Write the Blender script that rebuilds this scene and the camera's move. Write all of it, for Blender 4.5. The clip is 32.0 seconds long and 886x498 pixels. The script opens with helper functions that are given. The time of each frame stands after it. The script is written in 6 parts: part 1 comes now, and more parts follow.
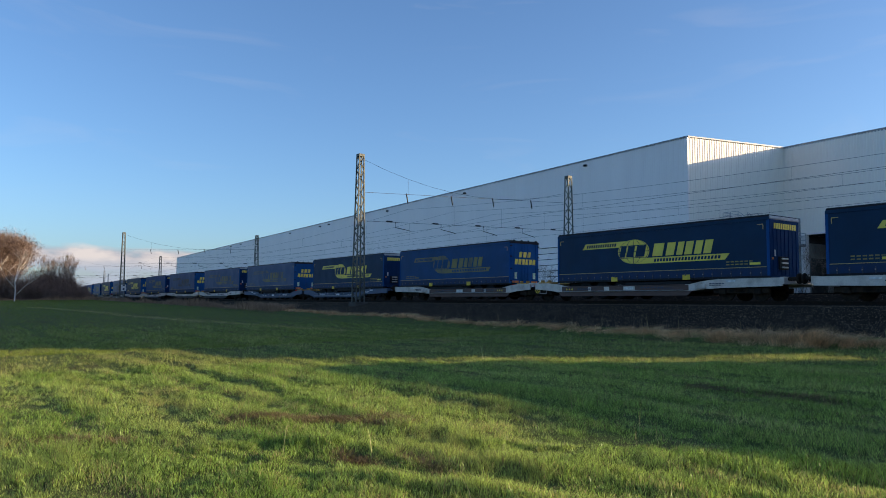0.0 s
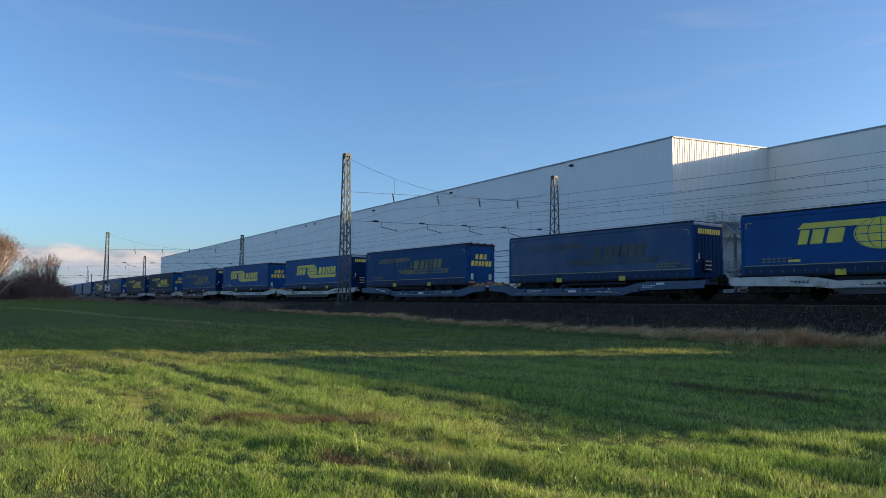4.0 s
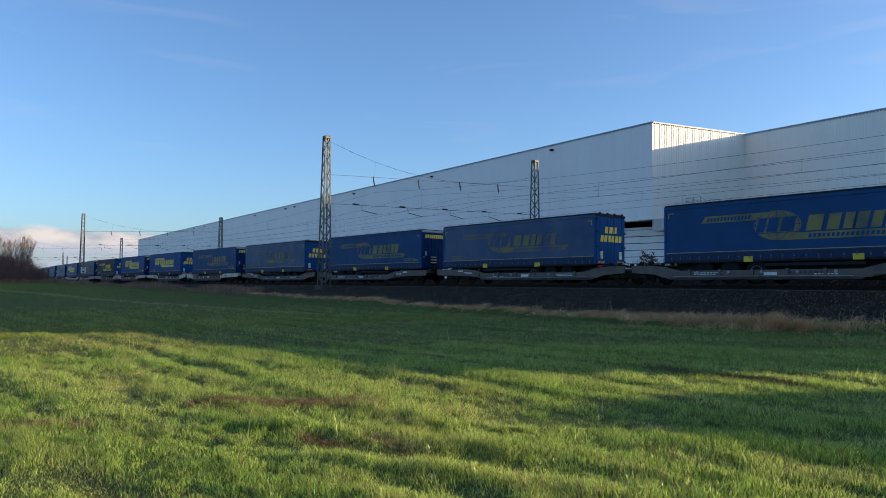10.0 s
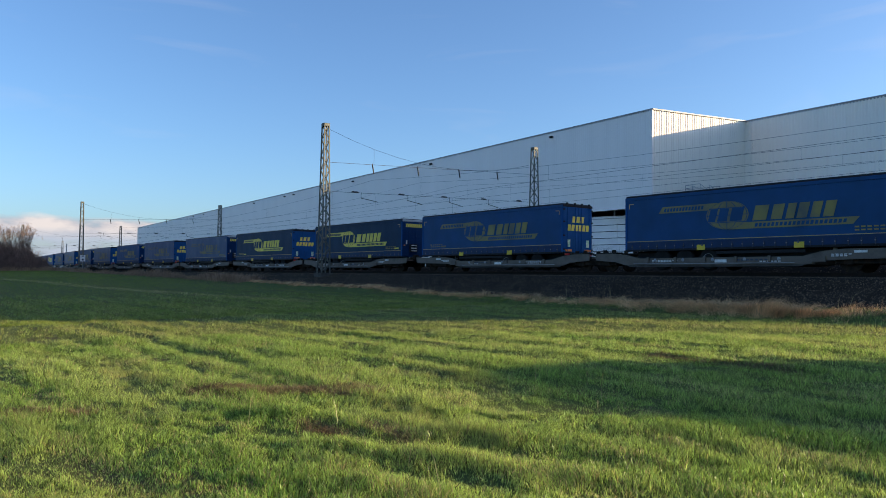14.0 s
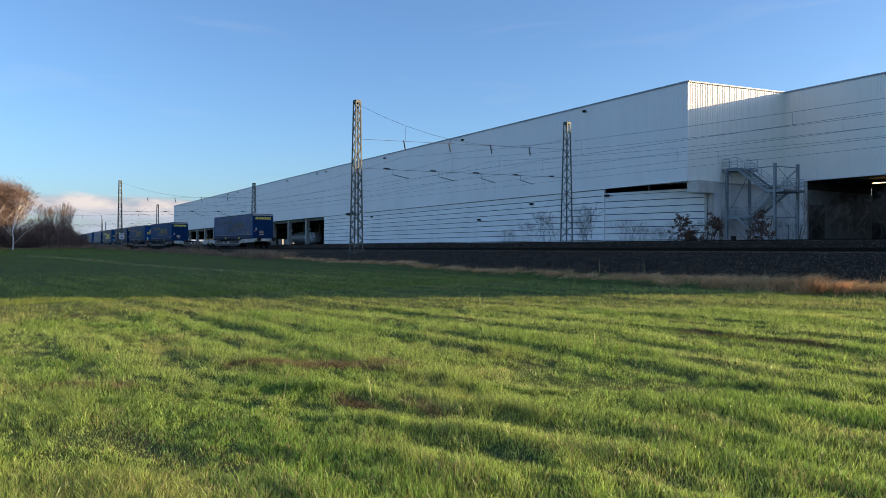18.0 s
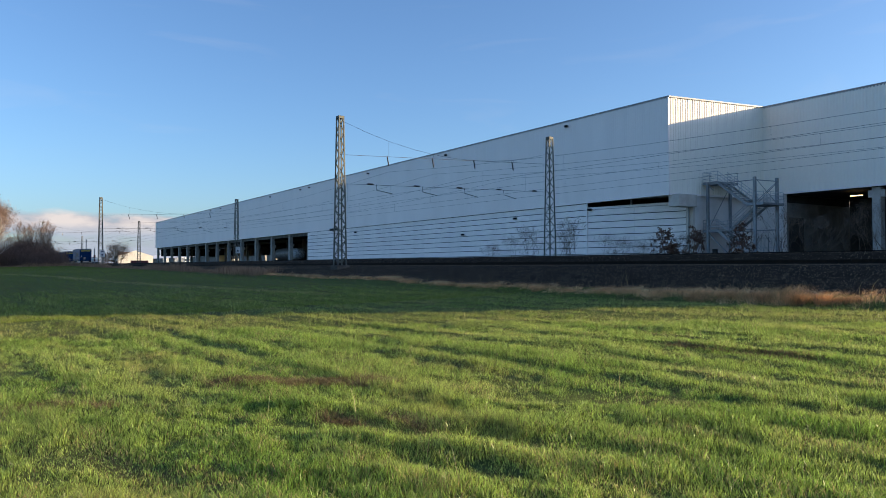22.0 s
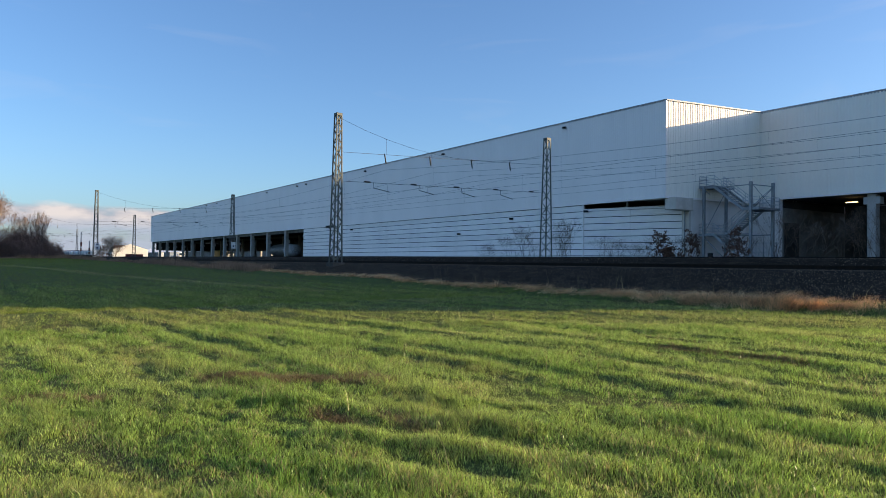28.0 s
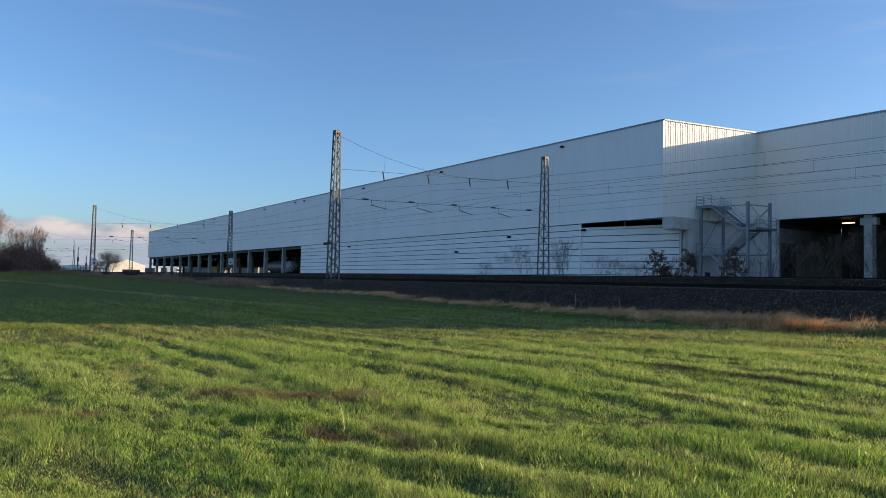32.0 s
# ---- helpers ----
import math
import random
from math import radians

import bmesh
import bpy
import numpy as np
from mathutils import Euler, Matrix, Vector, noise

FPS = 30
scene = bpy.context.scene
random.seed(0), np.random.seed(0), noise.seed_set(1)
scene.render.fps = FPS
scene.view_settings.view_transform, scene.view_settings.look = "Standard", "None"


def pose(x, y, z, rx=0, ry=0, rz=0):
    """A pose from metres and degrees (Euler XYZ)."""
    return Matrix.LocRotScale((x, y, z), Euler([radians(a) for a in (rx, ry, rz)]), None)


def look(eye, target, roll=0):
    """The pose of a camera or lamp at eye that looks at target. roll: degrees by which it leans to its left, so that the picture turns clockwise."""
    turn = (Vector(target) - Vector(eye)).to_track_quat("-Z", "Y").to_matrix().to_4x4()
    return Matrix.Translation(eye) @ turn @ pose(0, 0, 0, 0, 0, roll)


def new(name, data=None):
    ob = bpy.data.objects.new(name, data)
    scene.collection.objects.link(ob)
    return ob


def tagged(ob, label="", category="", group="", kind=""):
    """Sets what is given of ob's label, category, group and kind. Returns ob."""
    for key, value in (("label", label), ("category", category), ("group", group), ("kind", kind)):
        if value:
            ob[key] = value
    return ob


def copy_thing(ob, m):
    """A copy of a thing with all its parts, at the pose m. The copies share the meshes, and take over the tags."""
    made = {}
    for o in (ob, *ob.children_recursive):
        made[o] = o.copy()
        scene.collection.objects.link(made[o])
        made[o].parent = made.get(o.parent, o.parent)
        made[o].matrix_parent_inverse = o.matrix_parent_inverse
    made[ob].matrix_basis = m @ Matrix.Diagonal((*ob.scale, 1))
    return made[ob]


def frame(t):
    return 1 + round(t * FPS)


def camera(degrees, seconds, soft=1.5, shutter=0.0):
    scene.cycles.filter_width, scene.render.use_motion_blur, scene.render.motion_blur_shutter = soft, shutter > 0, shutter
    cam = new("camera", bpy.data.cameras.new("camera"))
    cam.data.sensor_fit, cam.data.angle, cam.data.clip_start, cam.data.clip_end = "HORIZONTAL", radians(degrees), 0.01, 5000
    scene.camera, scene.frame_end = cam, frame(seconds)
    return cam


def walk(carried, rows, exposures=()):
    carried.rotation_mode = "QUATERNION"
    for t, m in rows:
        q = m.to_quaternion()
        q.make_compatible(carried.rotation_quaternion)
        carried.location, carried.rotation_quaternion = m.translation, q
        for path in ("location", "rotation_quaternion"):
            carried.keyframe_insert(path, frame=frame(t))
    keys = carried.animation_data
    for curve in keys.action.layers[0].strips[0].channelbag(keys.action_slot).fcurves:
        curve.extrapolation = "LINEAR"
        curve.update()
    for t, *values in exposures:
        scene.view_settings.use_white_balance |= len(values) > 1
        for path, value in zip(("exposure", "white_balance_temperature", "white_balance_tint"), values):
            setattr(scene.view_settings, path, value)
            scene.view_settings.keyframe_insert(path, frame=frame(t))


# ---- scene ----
cam = camera(62.18, 32.0, soft=0.6)

def aim(yaw, pitch, roll):
    """The camera's pose: degrees turned left of the +y axis, degrees up, lean."""
    a, b = radians(yaw), radians(pitch)
    way = Vector((-math.sin(a) * math.cos(b), math.cos(a) * math.cos(b), math.sin(b)))
    return look(EYE, Vector(EYE) + 10 * way, roll)


EYE = (0.0, 0.0, 1.6)
walk(cam, [
    (0.0, aim(54.783, 4.247, 0.488)),
    (0.5, aim(54.691, 4.070, 0.359)),
    (1.0, aim(54.399, 4.289, 0.385)),
    (1.5, aim(54.050, 4.112, 0.626)),
    (2.0, aim(53.901, 4.311, 0.877)),
    (2.5, aim(53.858, 4.315, 0.848)),
    (3.0, aim(53.875, 4.348, 0.768)),
    (3.5, aim(53.871, 4.344, 0.578)),
    (5.5, aim(53.012, 3.704, 0.320)),
    (6.0, aim(52.806, 3.545, 0.529)),
    (6.5, aim(52.642, 3.411, 0.568)),
    (7.0, aim(52.516, 3.279, 0.518)),
    (7.5, aim(52.341, 3.159, 0.527)),
    (8.0, aim(52.172, 2.994, 0.537)),
    (8.5, aim(52.181, 2.877, 0.520)),
    (9.0, aim(52.176, 2.785, 0.587)),
    (9.5, aim(52.187, 2.907, 0.676)),
    (10.0, aim(52.168, 2.982, 0.615)),
    (10.5, aim(52.234, 3.009, 0.512)),
    (11.0, aim(52.276, 2.825, 0.526)),
    (11.5, aim(52.183, 2.717, 0.588)),
    (12.0, aim(52.140, 2.544, 0.477)),
    (12.5, aim(52.144, 2.446, 0.418)),
    (13.0, aim(52.013, 2.371, 0.446)),
    (13.5, aim(52.046, 2.137, 0.518)),
    (14.0, aim(52.113, 2.010, 0.516)),
    (14.5, aim(52.229, 1.795, 0.381)),
    (16.5, aim(53.511, 0.523, 0.397)),
    (17.0, aim(54.108, 0.114, 0.141)),
    (17.5, aim(54.490, 0.136, 0.174)),
    (18.0, aim(54.595, 0.146, 0.303)),
    (18.5, aim(54.371, 0.182, -0.030)),
    (19.0, aim(54.134, 0.134, -0.157)),
    (19.5, aim(54.087, 0.279, -0.146)),
    (20.0, aim(53.992, 0.407, 0.008)),
    (20.5, aim(53.775, 0.586, 0.052)),
    (21.0, aim(53.550, 0.748, 0.116)),
    (21.5, aim(53.517, 1.022, 0.038)),
    (22.0, aim(53.347, 1.315, -0.125)),
    (22.5, aim(53.445, 1.517, -0.153)),
    (23.0, aim(53.632, 1.716, -0.110)),
    (23.5, aim(53.725, 1.780, -0.067)),
    (24.0, aim(53.749, 1.750, 0.043)),
    (24.5, aim(53.803, 1.782, 0.119)),
    (25.0, aim(53.886, 1.838, 0.179)),
    (25.5, aim(53.858, 1.808, 0.283)),
    (27.5, aim(53.232, 1.244, 0.709)),
    (28.0, aim(53.021, 1.244, 0.895)),
    (28.5, aim(52.785, 1.262, 1.063)),
    (29.0, aim(52.651, 1.325, 1.222)),
    (29.5, aim(52.602, 1.194, 1.227)),
    (30.0, aim(52.549, 1.388, 1.350)),
    (30.5, aim(52.587, 1.771, 1.426)),
    (31.0, aim(52.614, 2.120, 1.353)),
    (31.5, aim(52.672, 2.451, 1.358)),
    (32.0, aim(52.855, 2.626, 1.304)),
], exposures=((0.0, 0.88), (3.0, 0.86), (6.0, 0.92), (9.0, 0.97), (13.0, 1.02), (20.0, 1.0), (24.0, 0.92), (28.0, 0.95), (30.0, 0.95), (31.0, 0.91), (32.0, 0.82)))

# ---- light: low winter sun behind the depot, clear sky ----
SUN_AZ, SUN_EL = 38.2, 10.7
sun_way = Vector((math.sin(radians(SUN_AZ)) * math.cos(radians(SUN_EL)),
                  math.cos(radians(SUN_AZ)) * math.cos(radians(SUN_EL)), math.sin(radians(SUN_EL))))
sun_data = bpy.data.lights.new("sun", "SUN")
sun_data.energy, sun_data.angle, sun_data.color = 4.7, radians(0.55), (1.0, 0.82, 0.54)
sun_lamp = new("sun", sun_data)
sun_lamp.matrix_world = look(sun_way * 400, (0, 0, 0))

world = bpy.data.worlds.new("sky")
scene.world = world
world.use_nodes = True
wn = world.node_tree
sky_tex = wn.nodes.new("ShaderNodeTexSky")
sky_tex.sky_type = "NISHITA"
sky_tex.sun_disc = False
sky_tex.sun_elevation, sky_tex.sun_rotation = radians(SUN_EL), radians(SUN_AZ)
sky_tex.altitude, sky_tex.air_density, sky_tex.dust_density, sky_tex.ozone_density = 100, 0.92, 1.4, 4.6
wn.links.new(sky_tex.outputs[0], wn.nodes["Background"].inputs[0])
wn.nodes["Background"].inputs[1].default_value = 0.15
scene.view_settings.use_white_balance = True
scene.view_settings.white_balance_temperature, scene.view_settings.white_balance_tint = 7000, 14

# ---- materials ----
MATS = {}


def material(name, color, rough=0.6, metal=0.0, color2=None, scale=3.0, mix=0.5, bump=0.0, bump_scale=30.0,
             stretch=(1, 1, 1), per_object=0.0, per_island=0.0, fine=0.12, detail=6.0, low=0.35, high=0.65, coat=0.0, spec=0.5):
    """A worn surface: two tones by a broad noise, a finer grain, bump, and chance variation from piece to piece."""
    m = bpy.data.materials.new(name)
    m.use_nodes = True
    nt = m.node_tree
    b = nt.nodes["Principled BSDF"]
    b.inputs["Roughness"].default_value, b.inputs["Metallic"].default_value = rough, metal
    b.inputs["Coat Weight"].default_value, b.inputs["Specular IOR Level"].default_value = coat, spec
    tc = nt.nodes.new("ShaderNodeTexCoord")
    mp = nt.nodes.new("ShaderNodeMapping")
    mp.inputs["Scale"].default_value = stretch
    nt.links.new(tc.outputs["Object"], mp.inputs[0])
    n1 = nt.nodes.new("ShaderNodeTexNoise")
    n1.inputs["Scale"].default_value, n1.inputs["Detail"].default_value = scale, detail
    nt.links.new(mp.outputs[0], n1.inputs["Vector"])
    ramp = nt.nodes.new("ShaderNodeMapRange")
    ramp.inputs[1].default_value, ramp.inputs[2].default_value = low, high
    ramp.inputs[4].default_value = mix * 2 if mix < 0.5 else 1.0
    nt.links.new(n1.outputs["Fac"], ramp.inputs[0])
    mx = nt.nodes.new("ShaderNodeMix")
    mx.data_type = "RGBA"
    c2 = color2 or tuple(c * 0.75 for c in color)
    mx.inputs["A"].default_value, mx.inputs["B"].default_value = (*color, 1), (*c2, 1)
    nt.links.new(ramp.outputs[0], mx.inputs["Factor"])
    last = mx.outputs["Result"]
    n2 = nt.nodes.new("ShaderNodeTexNoise")
    n2.inputs["Scale"].default_value, n2.inputs["Detail"].default_value = bump_scale, 4.0
    nt.links.new(mp.outputs[0], n2.inputs["Vector"])
    grain = nt.nodes.new("ShaderNodeMapRange")
    grain.inputs[3].default_value, grain.inputs[4].default_value = 1 - fine, 1 + fine
    nt.links.new(n2.outputs["Fac"], grain.inputs[0])
    value = grain.outputs[0]
    for on, node, out in ((per_object, "ShaderNodeObjectInfo", "Random"), (per_island, "ShaderNodeNewGeometry", "Random Per Island")):
        if on:
            src = nt.nodes.new(node)
            r = nt.nodes.new("ShaderNodeMapRange")
            r.inputs[3].default_value, r.inputs[4].default_value = 1 - on, 1 + on
            nt.links.new(src.outputs[out], r.inputs[0])
            mul = nt.nodes.new("ShaderNodeMath")
            mul.operation = "MULTIPLY"
            nt.links.new(value, mul.inputs[0])
            nt.links.new(r.outputs[0], mul.inputs[1])
            value = mul.outputs[0]
    hs = nt.nodes.new("ShaderNodeHueSaturation")
    nt.links.new(last, hs.inputs["Color"])
    nt.links.new(value, hs.inputs["Value"])
    nt.links.new(hs.outputs[0], b.inputs["Base Color"])
    if bump:
        bp = nt.nodes.new("ShaderNodeBump")
        bp.inputs["Strength"].default_value, bp.inputs["Distance"].default_value = 1.0, bump
        nt.links.new(n2.outputs["Fac"], bp.inputs["Height"])
        nt.links.new(bp.outputs[0], b.inputs["Normal"])
    MATS[name] = m
    return m


def leafy(name, color, color2, scale, glow=0.35, per_island=0.3, rough=0.55, low=0.35, high=0.65, stretch=(1, 1, 1), patch=None, spec=0.35):
    """Thin blades and leaves, through which some of the light passes."""
    m = material(name, color, rough, 0, color2, scale, 0.6, spec=spec, per_island=per_island, stretch=stretch, low=low, high=high)
    nt = m.node_tree
    b, out = nt.nodes["Principled BSDF"], nt.nodes["Material Output"]
    src = b.inputs["Base Color"].links[0].from_socket
    if patch:
        tone, pscale, lo, hi = patch
        n3 = nt.nodes.new("ShaderNodeTexNoise")
        n3.inputs["Scale"].default_value, n3.inputs["Detail"].default_value = pscale, 3.0
        mp = [n for n in nt.nodes if n.type == "MAPPING"][0]
        nt.links.new(mp.outputs[0], n3.inputs["Vector"])
        r = nt.nodes.new("ShaderNodeMapRange")
        r.inputs[1].default_value, r.inputs[2].default_value = lo, hi
        nt.links.new(n3.outputs["Fac"], r.inputs[0])
        mx = nt.nodes.new("ShaderNodeMix")
        mx.data_type = "RGBA"
        mx.inputs["B"].default_value = (*tone, 1)
        nt.links.new(r.outputs[0], mx.inputs["Factor"])
        nt.links.new(src, mx.inputs["A"])
        src = mx.outputs["Result"]
        nt.links.new(src, b.inputs["Base Color"])
    tr = nt.nodes.new("ShaderNodeBsdfTranslucent")
    nt.links.new(src, tr.inputs["Color"])
    mix = nt.nodes.new("ShaderNodeMixShader")
    mix.inputs[0].default_value = glow
    nt.links.new(b.outputs[0], mix.inputs[1])
    nt.links.new(tr.outputs[0], mix.inputs[2])
    nt.links.new(mix.outputs[0], out.inputs["Surface"])
    return m


def glowing(name, color, power):
    m = bpy.data.materials.new(name)
    m.use_nodes = True
    b = m.node_tree.nodes["Principled BSDF"]
    b.inputs["Base Color"].default_value = (*color, 1)
    b.inputs["Emission Color"].default_value = (*color, 1)
    b.inputs["Emission Strength"].default_value = power
    MATS[name] = m
    return m


material("soil", (0.095, 0.115, 0.033), 0.95, color2=(0.10, 0.085, 0.034), scale=0.9, bump=0.03, bump_scale=9, stretch=(0.5, 1, 1), low=0.5, high=0.68, spec=0.08)
leafy("grass_blade", (0.210, 0.338, 0.062), (0.348, 0.430, 0.112), 0.6, 0.55, 0.95, stretch=(0.35, 1, 1), patch=((0.42, 0.37, 0.12), 0.5, 0.58, 0.82), rough=0.3, spec=0.32)
# two darker copies of grass_blade: the far meadow's shade put into the colour
leafy("mid_grass_shaded", (0.185, 0.265, 0.055), (0.30, 0.335, 0.092), 0.6, 0.52, 0.95, stretch=(0.35, 1, 1), patch=((0.42, 0.37, 0.12), 0.5, 0.58, 0.82), rough=0.38, spec=0.24)
leafy("field_grass_shaded", (0.165, 0.22, 0.042), (0.215, 0.25, 0.055), 0.3, 0.25, 0.4, stretch=(0.3, 1, 1), spec=0.06, rough=0.7)
leafy("weed_brown", (0.40, 0.25, 0.16), (0.24, 0.15, 0.10), 0.5, 0.2, 0.5, spec=0.08)
leafy("straw", (0.72, 0.64, 0.33), (0.42, 0.29, 0.13), 0.8, 0.3, 0.3)
leafy("withered", (0.57, 0.49, 0.22), (0.40, 0.30, 0.14), 0.8, 0.45, 0.5, spec=0.15)
leafy("dead_leaf", (0.27, 0.21, 0.10), (0.15, 0.11, 0.055), 1.2, 0.2, 0.5, spec=0.1)
leafy("dry_grass", (0.90, 0.59, 0.315), (0.56, 0.305, 0.15), 1.4, 0.3, 0.6, spec=0.03)
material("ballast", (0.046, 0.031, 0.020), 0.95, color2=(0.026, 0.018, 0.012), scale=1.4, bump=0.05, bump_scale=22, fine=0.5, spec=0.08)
material("stone", (0.155, 0.112, 0.074), 0.9, color2=(0.07, 0.05, 0.035), scale=3, per_island=0.6, spec=0.08)
# rusty steel taken near black, with the shade on the webs in its colour
material("shaded_rail_steel", (0.014, 0.011, 0.009), 0.7, 0.0, color2=(0.025, 0.016, 0.011), scale=8, spec=0.1)
material("sleeper_concrete", (0.12, 0.105, 0.09), 0.9, color2=(0.07, 0.062, 0.055), scale=5, bump=0.01, spec=0.08)
material("white_sheet", (0.94, 0.84, 0.80), 0.42, 0.0, color2=(0.89, 0.795, 0.755), scale=0.25, fine=0.04, bump_scale=12, stretch=(1, 1, 0.25))
# white_sheet again, warmer and brighter for the light on gable and wing
material("cream_sheet", (0.95, 0.865, 0.765), 0.42, 0.0, color2=(0.91, 0.825, 0.725), scale=0.25, fine=0.04, bump_scale=12, stretch=(1, 1, 0.25))
material("white_panel", (0.92, 0.84, 0.80), 0.38, 0.0, color2=(0.83, 0.755, 0.72), scale=0.6, fine=0.04, per_object=0.04, stretch=(1, 1, 2))
material("panel_joint", (0.045, 0.047, 0.05), 0.8, spec=0.1)
material("roof_trim", (0.34, 0.34, 0.36), 0.5, 0.2, color2=(0.28, 0.28, 0.30), scale=1.5)
material("hall_concrete", (0.24, 0.225, 0.205), 0.85, color2=(0.15, 0.14, 0.13), scale=0.8, bump=0.006, spec=0.08)
material("column_concrete", (0.46, 0.42, 0.385), 0.8, color2=(0.34, 0.31, 0.28), scale=1.2, bump=0.004)
material("beam_beige", (0.66, 0.585, 0.52), 0.8, color2=(0.52, 0.45, 0.39), scale=0.9, bump=0.004)
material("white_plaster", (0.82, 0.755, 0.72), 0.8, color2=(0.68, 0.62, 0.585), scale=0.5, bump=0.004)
# pale tone of the unseen slabs that throw light up at the walls
material("bounce_concrete", (0.46, 0.43, 0.39), 0.9, color2=(0.36, 0.335, 0.30), scale=0.7, bump=0.004)
# dark tone that carries the shade inside the hall
material("hall_shade", (0.065, 0.06, 0.055), 0.85, color2=(0.04, 0.038, 0.036), scale=0.6, spec=0.08)
material("galvanised", (0.27, 0.285, 0.30), 0.5, 0.3, color2=(0.20, 0.21, 0.225), scale=4)
material("zinc_pale", (0.46, 0.47, 0.48), 0.5, 0.2, color2=(0.36, 0.37, 0.38), scale=5)
material("mast_steel", (0.125, 0.13, 0.112), 0.65, 0.2, color2=(0.07, 0.068, 0.056), scale=3, fine=0.2)
material("wire", (0.018, 0.018, 0.018), 0.6, 0.0, spec=0.2)
material("insulator", (0.028, 0.022, 0.02), 0.4)
material("graphite", (0.025, 0.025, 0.027), 0.6, spec=0.08)
material("rubber", (0.018, 0.018, 0.018), 0.85, spec=0.08)
material("bogie_black", (0.018, 0.015, 0.013), 0.8, 0.0, color2=(0.04, 0.028, 0.02), scale=5, spec=0.08)
for key, c, c2 in (("white", (0.60, 0.535, 0.475), (0.36, 0.30, 0.25)), ("brown", (0.095, 0.046, 0.036), (0.06, 0.033, 0.027)),
                   ("blue", (0.05, 0.085, 0.15), (0.06, 0.07, 0.09)), ("grey", (0.115, 0.092, 0.075), (0.07, 0.053, 0.042))):
    material("wagon_" + key, c, 0.6, 0.1, c2, 1.6, 0.5, fine=0.18, bump_scale=20, low=0.45, high=0.75)
material("wagon_under", (0.085, 0.08, 0.075), 0.7, 0.0, (0.05, 0.045, 0.04), 1.6, 0.5, fine=0.18, bump_scale=20, spec=0.15)
material("curtain_bright", (0.004, 0.078, 0.24), 0.5, color2=(0.004, 0.063, 0.195), scale=0.8, bump=0.03, bump_scale=1.1, fine=0.08, spec=0.12)
material("curtain_navy", (0.002, 0.014, 0.05), 0.5, color2=(0.002, 0.012, 0.042), scale=0.8, bump=0.03, bump_scale=1.1, fine=0.08, spec=0.12)
material("curtain_medium", (0.005, 0.066, 0.185), 0.5, color2=(0.005, 0.055, 0.14), scale=0.8, bump=0.03, bump_scale=1.1, fine=0.1, spec=0.12)
material("curtain_deep", (0.003, 0.034, 0.080), 0.5, color2=(0.003, 0.028, 0.064), scale=0.8, bump=0.03, bump_scale=1.1, fine=0.08, spec=0.12)
# paler blotches put the sky's sheen into the worn cloth's colour
material("curtain_faded_sheen", (0.008, 0.05, 0.135), 0.5, color2=(0.055, 0.10, 0.175), scale=0.45, bump=0.03, bump_scale=1.1, fine=0.12, low=0.4, high=0.7, spec=0.36)
material("trailer_blue", (0.003, 0.075, 0.24), 0.6, color2=(0.003, 0.062, 0.19), scale=1.2, spec=0.08)
material("front_blue", (0.003, 0.034, 0.11), 0.5, color2=(0.003, 0.028, 0.09), scale=1.5, spec=0.05)
material("trim_black", (0.02, 0.022, 0.026), 0.5, spec=0.08)
material("print_yellow", (0.84, 0.66, 0.08), 0.5, color2=(0.70, 0.54, 0.08), scale=1.3)
material("print_olive", (0.27, 0.22, 0.05), 0.6, color2=(0.06, 0.075, 0.075), scale=0.7, low=0.3, high=0.7)
material("print_weak", (0.19, 0.155, 0.05), 0.6, color2=(0.025, 0.05, 0.10), scale=0.6, low=0.38, high=0.62)
material("print_ghost", (0.10, 0.09, 0.045), 0.65, color2=(0.02, 0.035, 0.07), scale=0.8, low=0.3, high=0.7)
material("print_dark", (0.03, 0.045, 0.09), 0.6)
material("hem_blue", (0.003, 0.03, 0.095), 0.55, color2=(0.006, 0.028, 0.075), scale=1.5, bump=0.01, bump_scale=4, spec=0.2)
material("stripe_tan", (0.50, 0.36, 0.11), 0.6, color2=(0.3, 0.24, 0.12), scale=3)
material("strap_blue", (0.02, 0.035, 0.07), 0.5, color2=(0.05, 0.06, 0.08), scale=6, spec=0.2)
material("mark_yellow", (0.75, 0.52, 0.03), 0.5)
material("label_green", (0.30, 0.55, 0.34), 0.5, color2=(0.62, 0.70, 0.55), scale=9, low=0.45, high=0.55)
material("saddle_yellow", (0.66, 0.34, 0.04), 0.55, color2=(0.38, 0.16, 0.05), scale=5)
material("cap_grey", (0.34, 0.36, 0.38), 0.5, color2=(0.24, 0.26, 0.29), scale=4)
material("mark_orange", (0.8, 0.22, 0.04), 0.5)
material("lamp_red", (0.5, 0.02, 0.02), 0.3)
material("white_mark", (0.72, 0.72, 0.7), 0.6, color2=(0.5, 0.5, 0.5), scale=6)
material("bark", (0.15, 0.105, 0.08), 0.9, color2=(0.09, 0.065, 0.05), scale=6, bump=0.01, spec=0.08)
material("birch_bark", (0.62, 0.58, 0.52), 0.7, color2=(0.2, 0.17, 0.15), scale=4, stretch=(1, 1, 0.4), low=0.52, high=0.62)
leafy("twigs", (0.25, 0.165, 0.125), (0.16, 0.11, 0.088), 0.5, 0.15, 0.35)
leafy("brown_leaf", (0.20, 0.10, 0.068), (0.11, 0.06, 0.045), 1.0, 0.2, 0.5, spec=0.1)
material("hedge_twigs", (0.23, 0.145, 0.115), 0.9, color2=(0.15, 0.098, 0.08), scale=1.0, per_island=0.4, spec=0.08)
